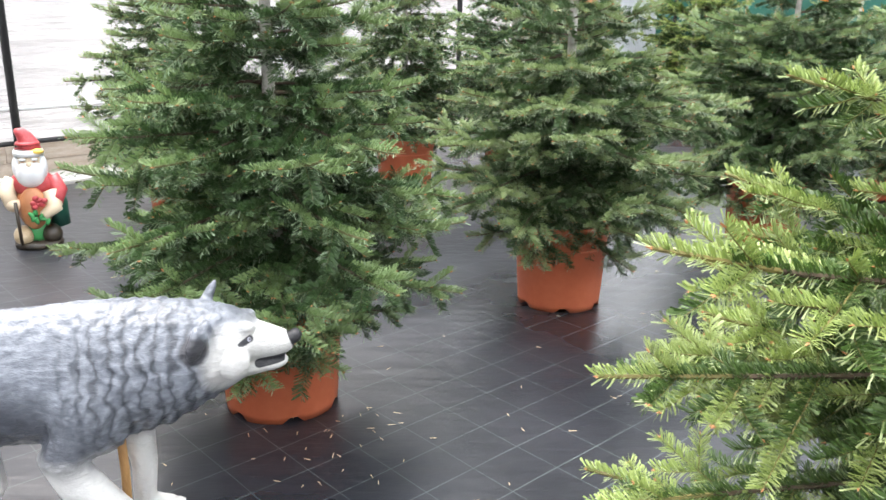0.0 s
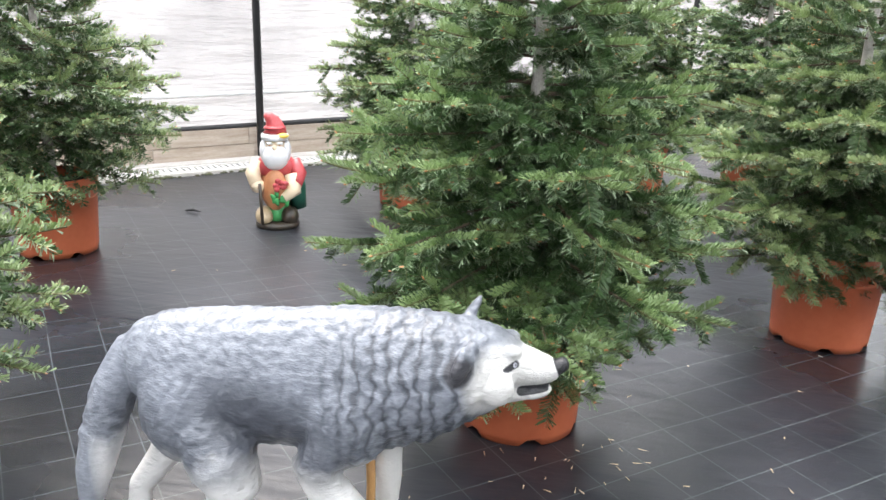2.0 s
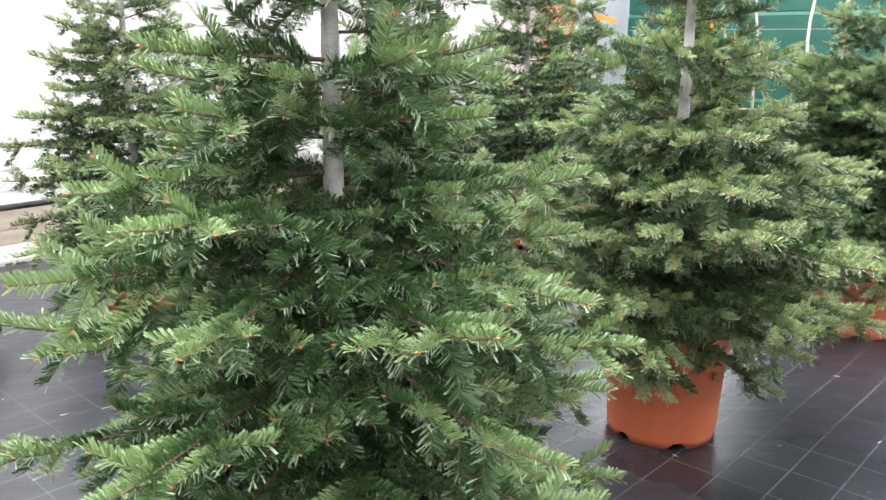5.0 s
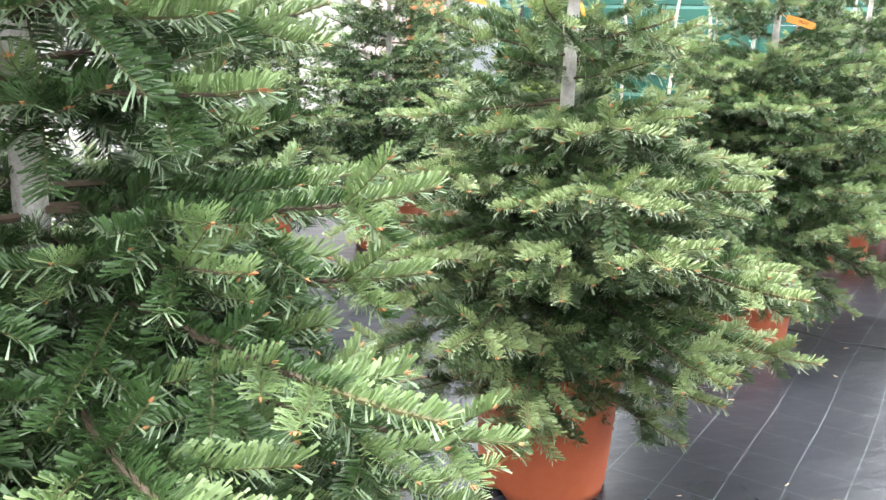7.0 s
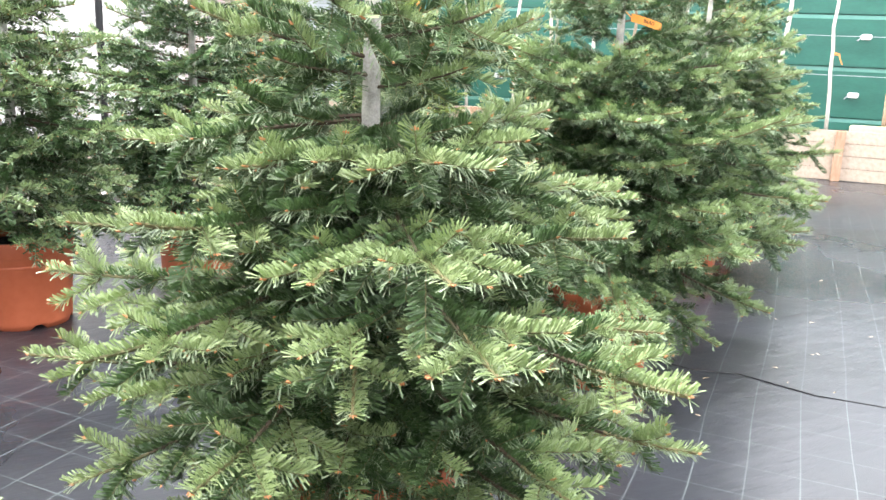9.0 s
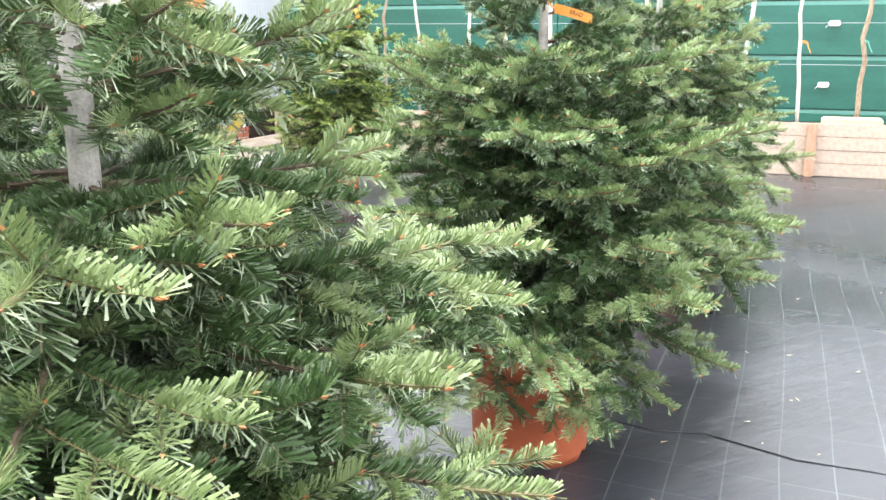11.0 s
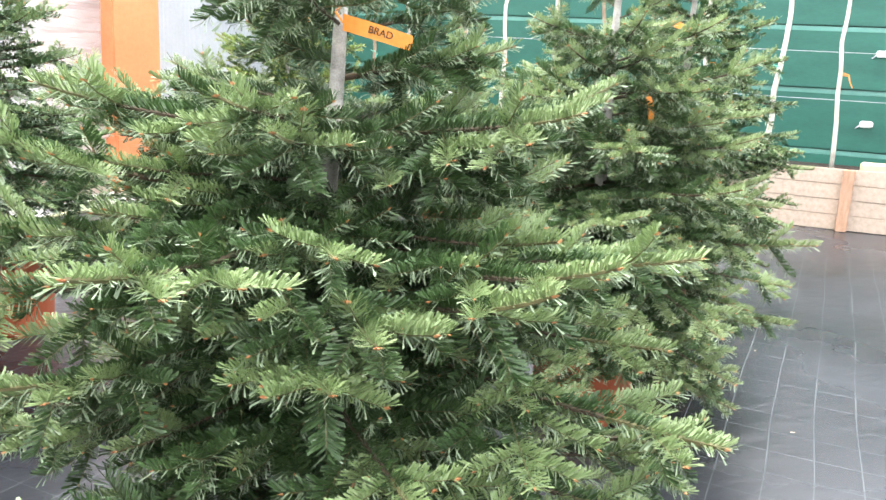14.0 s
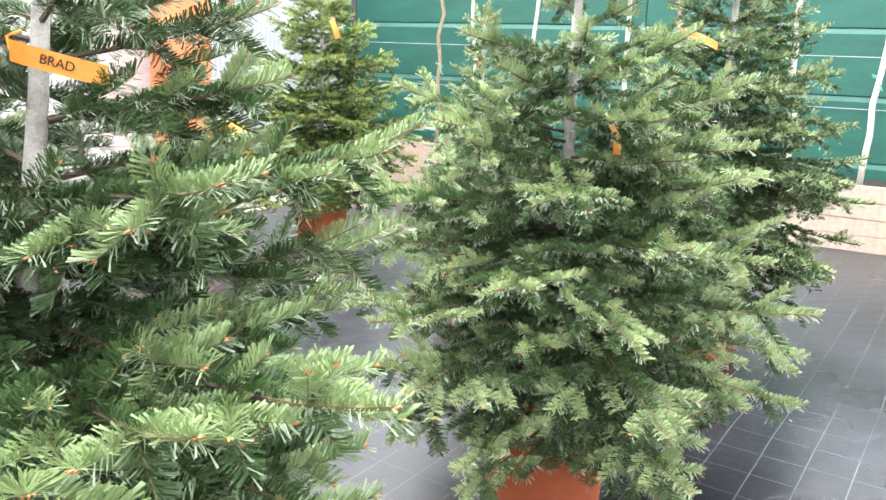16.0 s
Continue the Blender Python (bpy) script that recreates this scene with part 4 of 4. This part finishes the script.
    tagged(ob, "painted grey and white plaster wolf statue striding on the floor", "statue")
    stick = link_mesh("support_stake", tube([(0, 0, 0), (0.004, 0.002, 0.18), (0.0, 0.0, 0.37)], [0.013, 0.012, 0.013], 10), bamboo, smooth=True)
    stick.matrix_basis = pose(-0.60, 2.00, 0.004, 0, 0, 10) @ Matrix.Translation((-0.21, 0.02, 0))
    tagged(stick, "short orange-brown bamboo stake propping the wolf's belly", "stake")


def make_gnome():
    """A painted garden gnome that faces -y, with pointed cap, beard, apron, rose and basket."""
    paints = [simple("gnome_" + nm, a, b, 14, 0.38) for nm, a, b in (
        ("red", (0.40, 0.035, 0.040), (0.60, 0.11, 0.12)), ("cream", (0.70, 0.55, 0.38), (0.80, 0.68, 0.50)), ("white", (0.66, 0.67, 0.69), (0.82, 0.82, 0.82)),
        ("yellow", (0.80, 0.55, 0.08), (0.85, 0.65, 0.15)), ("brown", (0.42, 0.16, 0.06), (0.60, 0.28, 0.14)), ("green", (0.03, 0.22, 0.06), (0.08, 0.38, 0.12)),
        ("dark", (0.015, 0.014, 0.012), (0.06, 0.045, 0.03)), ("gold", (0.35, 0.24, 0.12), (0.62, 0.50, 0.34)), ("deep_green", (0.01, 0.07, 0.05), (0.02, 0.11, 0.07)))]
    bm = bmesh.new()

    def add(own, i):
        merge(bm, own, i)

    add(lathe([(0.001, 0.0), (0.145, 0.0), (0.15, 0.02), (0.14, 0.035), (0.001, 0.04)], 24), 6)
    add(ball((0.0, 0.03, 0.25), (0.115, 0.095, 0.16)), 4)
    add(ball((0.0, 0.03, 0.38), (0.135, 0.10, 0.085)), 0)
    for sx in (-1, 1):
        add(tube([(sx * 0.11, 0.03, 0.40), (sx * 0.155, 0.0, 0.33), (sx * 0.13, -0.06, 0.275)], [0.055, 0.052, 0.044], 12), 0 if sx > 0 else 1)
        add(ball((sx * 0.12, -0.05, 0.265), (0.05, 0.05, 0.042)), 1)
        add(ball((sx * 0.085, -0.03, 0.07), (0.062, 0.085, 0.062)), 7 if sx < 0 else 6)
        add(ball((sx * 0.034, -0.078, 0.522), (0.010, 0.006, 0.0035), segs=8), 4)
    add(tube([(0.05, -0.02, 0.25), (0.12, 0.06, 0.22), (0.14, 0.06, 0.10)], [0.07, 0.085, 0.06], 12), 8)
    add(tube([(0.10, -0.03, 0.33), (0.12, -0.07, 0.24), (0.05, -0.12, 0.20)], [0.05, 0.048, 0.03], 12), 1)
    add(ball((0, 0.0, 0.51), (0.078, 0.078, 0.075)), 1)
    add(ball((0, -0.08, 0.505), (0.018, 0.02, 0.018), segs=10), 1)
    add(ball((0, -0.045, 0.445), (0.088, 0.062, 0.085)), 2)
    add(ball((0, -0.08, 0.475), (0.058, 0.022, 0.02)), 2)
    for sx in (-1, 1):
        add(ball((sx * 0.075, -0.01, 0.48), (0.03, 0.05, 0.07)), 2)
        add(ball((sx * 0.035, -0.078, 0.535), (0.022, 0.012, 0.009), segs=8), 2)
    add(lathe([(0.001, 0.545), (0.088, 0.548), (0.094, 0.565), (0.088, 0.585), (0.001, 0.59)], 20), 2)
    add(ball((0.05, -0.055, 0.578), (0.045, 0.032, 0.018)), 3)
    add(tube([(0, 0.005, 0.58), (0.004, 0.01, 0.615), (-0.012, 0.01, 0.655), (-0.035, 0.0, 0.685), (-0.062, -0.01, 0.70)], [0.082, 0.068, 0.050, 0.034, 0.014], 16), 0)
    add(tube([(0.0, 0.0, 0.615), (0.0, 0.0, 0.632)], [0.078, 0.066], 16), 0)
    # apron, staff, rose with leaves, basket
    add(ball((-0.005, -0.06, 0.24), (0.085, 0.045, 0.13)), 4)
    add(tube([(-0.105, -0.10, 0.29), (-0.10, -0.11, 0.16), (-0.095, -0.11, 0.03)], 0.011, 8), 6)
    rng = random.Random(3)
    for k in range(9):
        a = k * 2.4
        r = 0.008 + 0.0045 * k
        add(ball((0.025 + r * math.cos(a), -0.118 - 0.002 * k % 3, 0.285 + 0.8 * r * math.sin(a)), (0.020, 0.012, 0.016), segs=8), 0)
    for k in range(8):
        add(ball((0.03 + rng.uniform(-0.05, 0.06), -0.125, 0.17 + rng.uniform(-0.06, 0.06)), (0.026, 0.012, 0.014), turn=Matrix.Rotation(rng.uniform(0, 3), 4, "Y"), segs=8), 5)
    add(lathe([(0.001, 0.03), (0.058, 0.03), (0.066, 0.07), (0.062, 0.13), (0.05, 0.135)], 18), 5)
    ob = link_mesh("gnome_statue", bm, paints, smooth=True)
    ob.matrix_basis = pose(-2.33, 4.76, 0.004, 0, 0, 22) @ Matrix.Diagonal((0.90, 0.90, 0.98, 1))
    tagged(ob, "painted garden gnome statue with red cap and white beard", "statue")


make_wolf()
make_gnome()


# ---- small things ----
def tag_strip(place, length, height, yaw, droop, text="", roll=0):
    """A curled paper tag tied to a bough."""
    ob = empty("price_tag", pose(*place, 0, 0, yaw) @ pose(0, 0, 0, 0, roll, 0))
    bm = bmesh.new()
    rows = []
    for i in range(13):
        f = i / 12 - 0.5
        y = -0.030 * math.cos(f * 2.2) * length / 0.16
        z = -droop * f
        rows.append([bm.verts.new((f * length, y + e, z + q)) for e in (0, 0.0008) for q in (-height / 2, height / 2)])
    for a, b in zip(rows, rows[1:]):
        bm.faces.new((a[0], b[0], b[1], a[1]))
        bm.faces.new((a[2], a[3], b[3], b[2]))
    part("strip", bm, tag_orange, ob)
    part("tie", tube([(-0.5 * length, -0.01, 0.5 * droop), (-0.5 * length - 0.012, 0.012, 0.5 * droop + 0.02), (-0.5 * length, 0.04, 0.5 * droop + 0.03)], 0.0025, 5), tag_orange, ob)
    if text:
        cu = bpy.data.curves.new("lettering", "FONT")
        cu.body, cu.size, cu.extrude = text, height * 0.62, 0.0004
        cu.align_x, cu.align_y = "CENTER", "CENTER"
        cu.materials.append(ink)
        t = new("lettering", cu)
        t.parent = ob
        t.matrix_basis = pose(0.002, -0.0325 * length / 0.16, 0, 90, math.degrees(math.atan2(droop, length)), 0)
    tagged(ob, "orange paper tag tied to a fir bough", "tag", "tags on the firs")


tag_strip((2.29, 5.10, 1.49), 0.145, 0.033, -8, 0.035, "BRAD")
tag_strip((3.72, 6.10, 1.285), 0.12, 0.030, 10, 0.0, roll=78)
tag_strip((4.47, 6.90, 1.65), 0.17, 0.034, 5, 0.05)
tag_strip((3.30, 10.05, 1.72), 0.14, 0.04, 0, 0.0, roll=70)
tag_strip((1.38, 7.45, 1.64), 0.16, 0.04, 0, 0.03)


def make_litter():
    """Fallen needles and scraps on the floor, and the dark edge where two sheets meet."""
    rng = random.Random(9)
    bm = bmesh.new()
    spots = [(-0.35, 2.42, 0.22, 45), (0.2, 2.6, 0.7, 22), (2.6, 4.9, 0.5, 18), (3.8, 5.2, 0.9, 14), (-2.2, 4.2, 0.9, 8), (1.6, 3.6, 0.7, 14), (-0.6, 4.3, 1.0, 10), (4.8, 6.5, 1.2, 14)]
    for x, y, r, n in spots:
        for _ in range(n):
            own = bmesh.new()
            bmesh.ops.create_cone(own, segments=4, radius1=0.0018, radius2=0.0006, depth=rng.uniform(0.012, 0.03), cap_ends=True)
            bmesh.ops.transform(own, matrix=pose(x + rng.gauss(0, r), y + rng.gauss(0, r), 0.013, 90 + rng.uniform(-6, 6), 0, rng.uniform(0, 360)), verts=own.verts)
            merge(bm, own)
    tagged(link_mesh("needle_litter", bm, block_wood), "dry fallen fir needles on the floor", "litter", kind="stuff")
    twig = link_mesh("fallen_twig", tube([(0, 0, 0.008), (0.05, 0.012, 0.014), (0.11, 0.0, 0.010)], [0.006, 0.010, 0.003], 6), steel_dark)
    twig.location = (-3.02, 4.85, 0.006)
    tagged(twig, "small dark twig lying on the floor", "twig")
    pts = [(2.15, 5.25), (2.41, 4.97), (2.53, 4.80), (2.68, 4.70), (2.81, 4.42), (3.0, 4.23), (3.3, 3.85), (3.8, 3.4), (4.6, 2.6)]
    tagged(link_mesh("sheet_seam", tube([(x + 0.012 * math.sin(i * 2.1), y + 0.01 * math.cos(i * 3.7), 0.005) for i, (x, y) in enumerate(pts)], 0.003, 6), steel_dark), "dark frayed seam between two floor sheets", "seam", kind="structure")


make_litter()
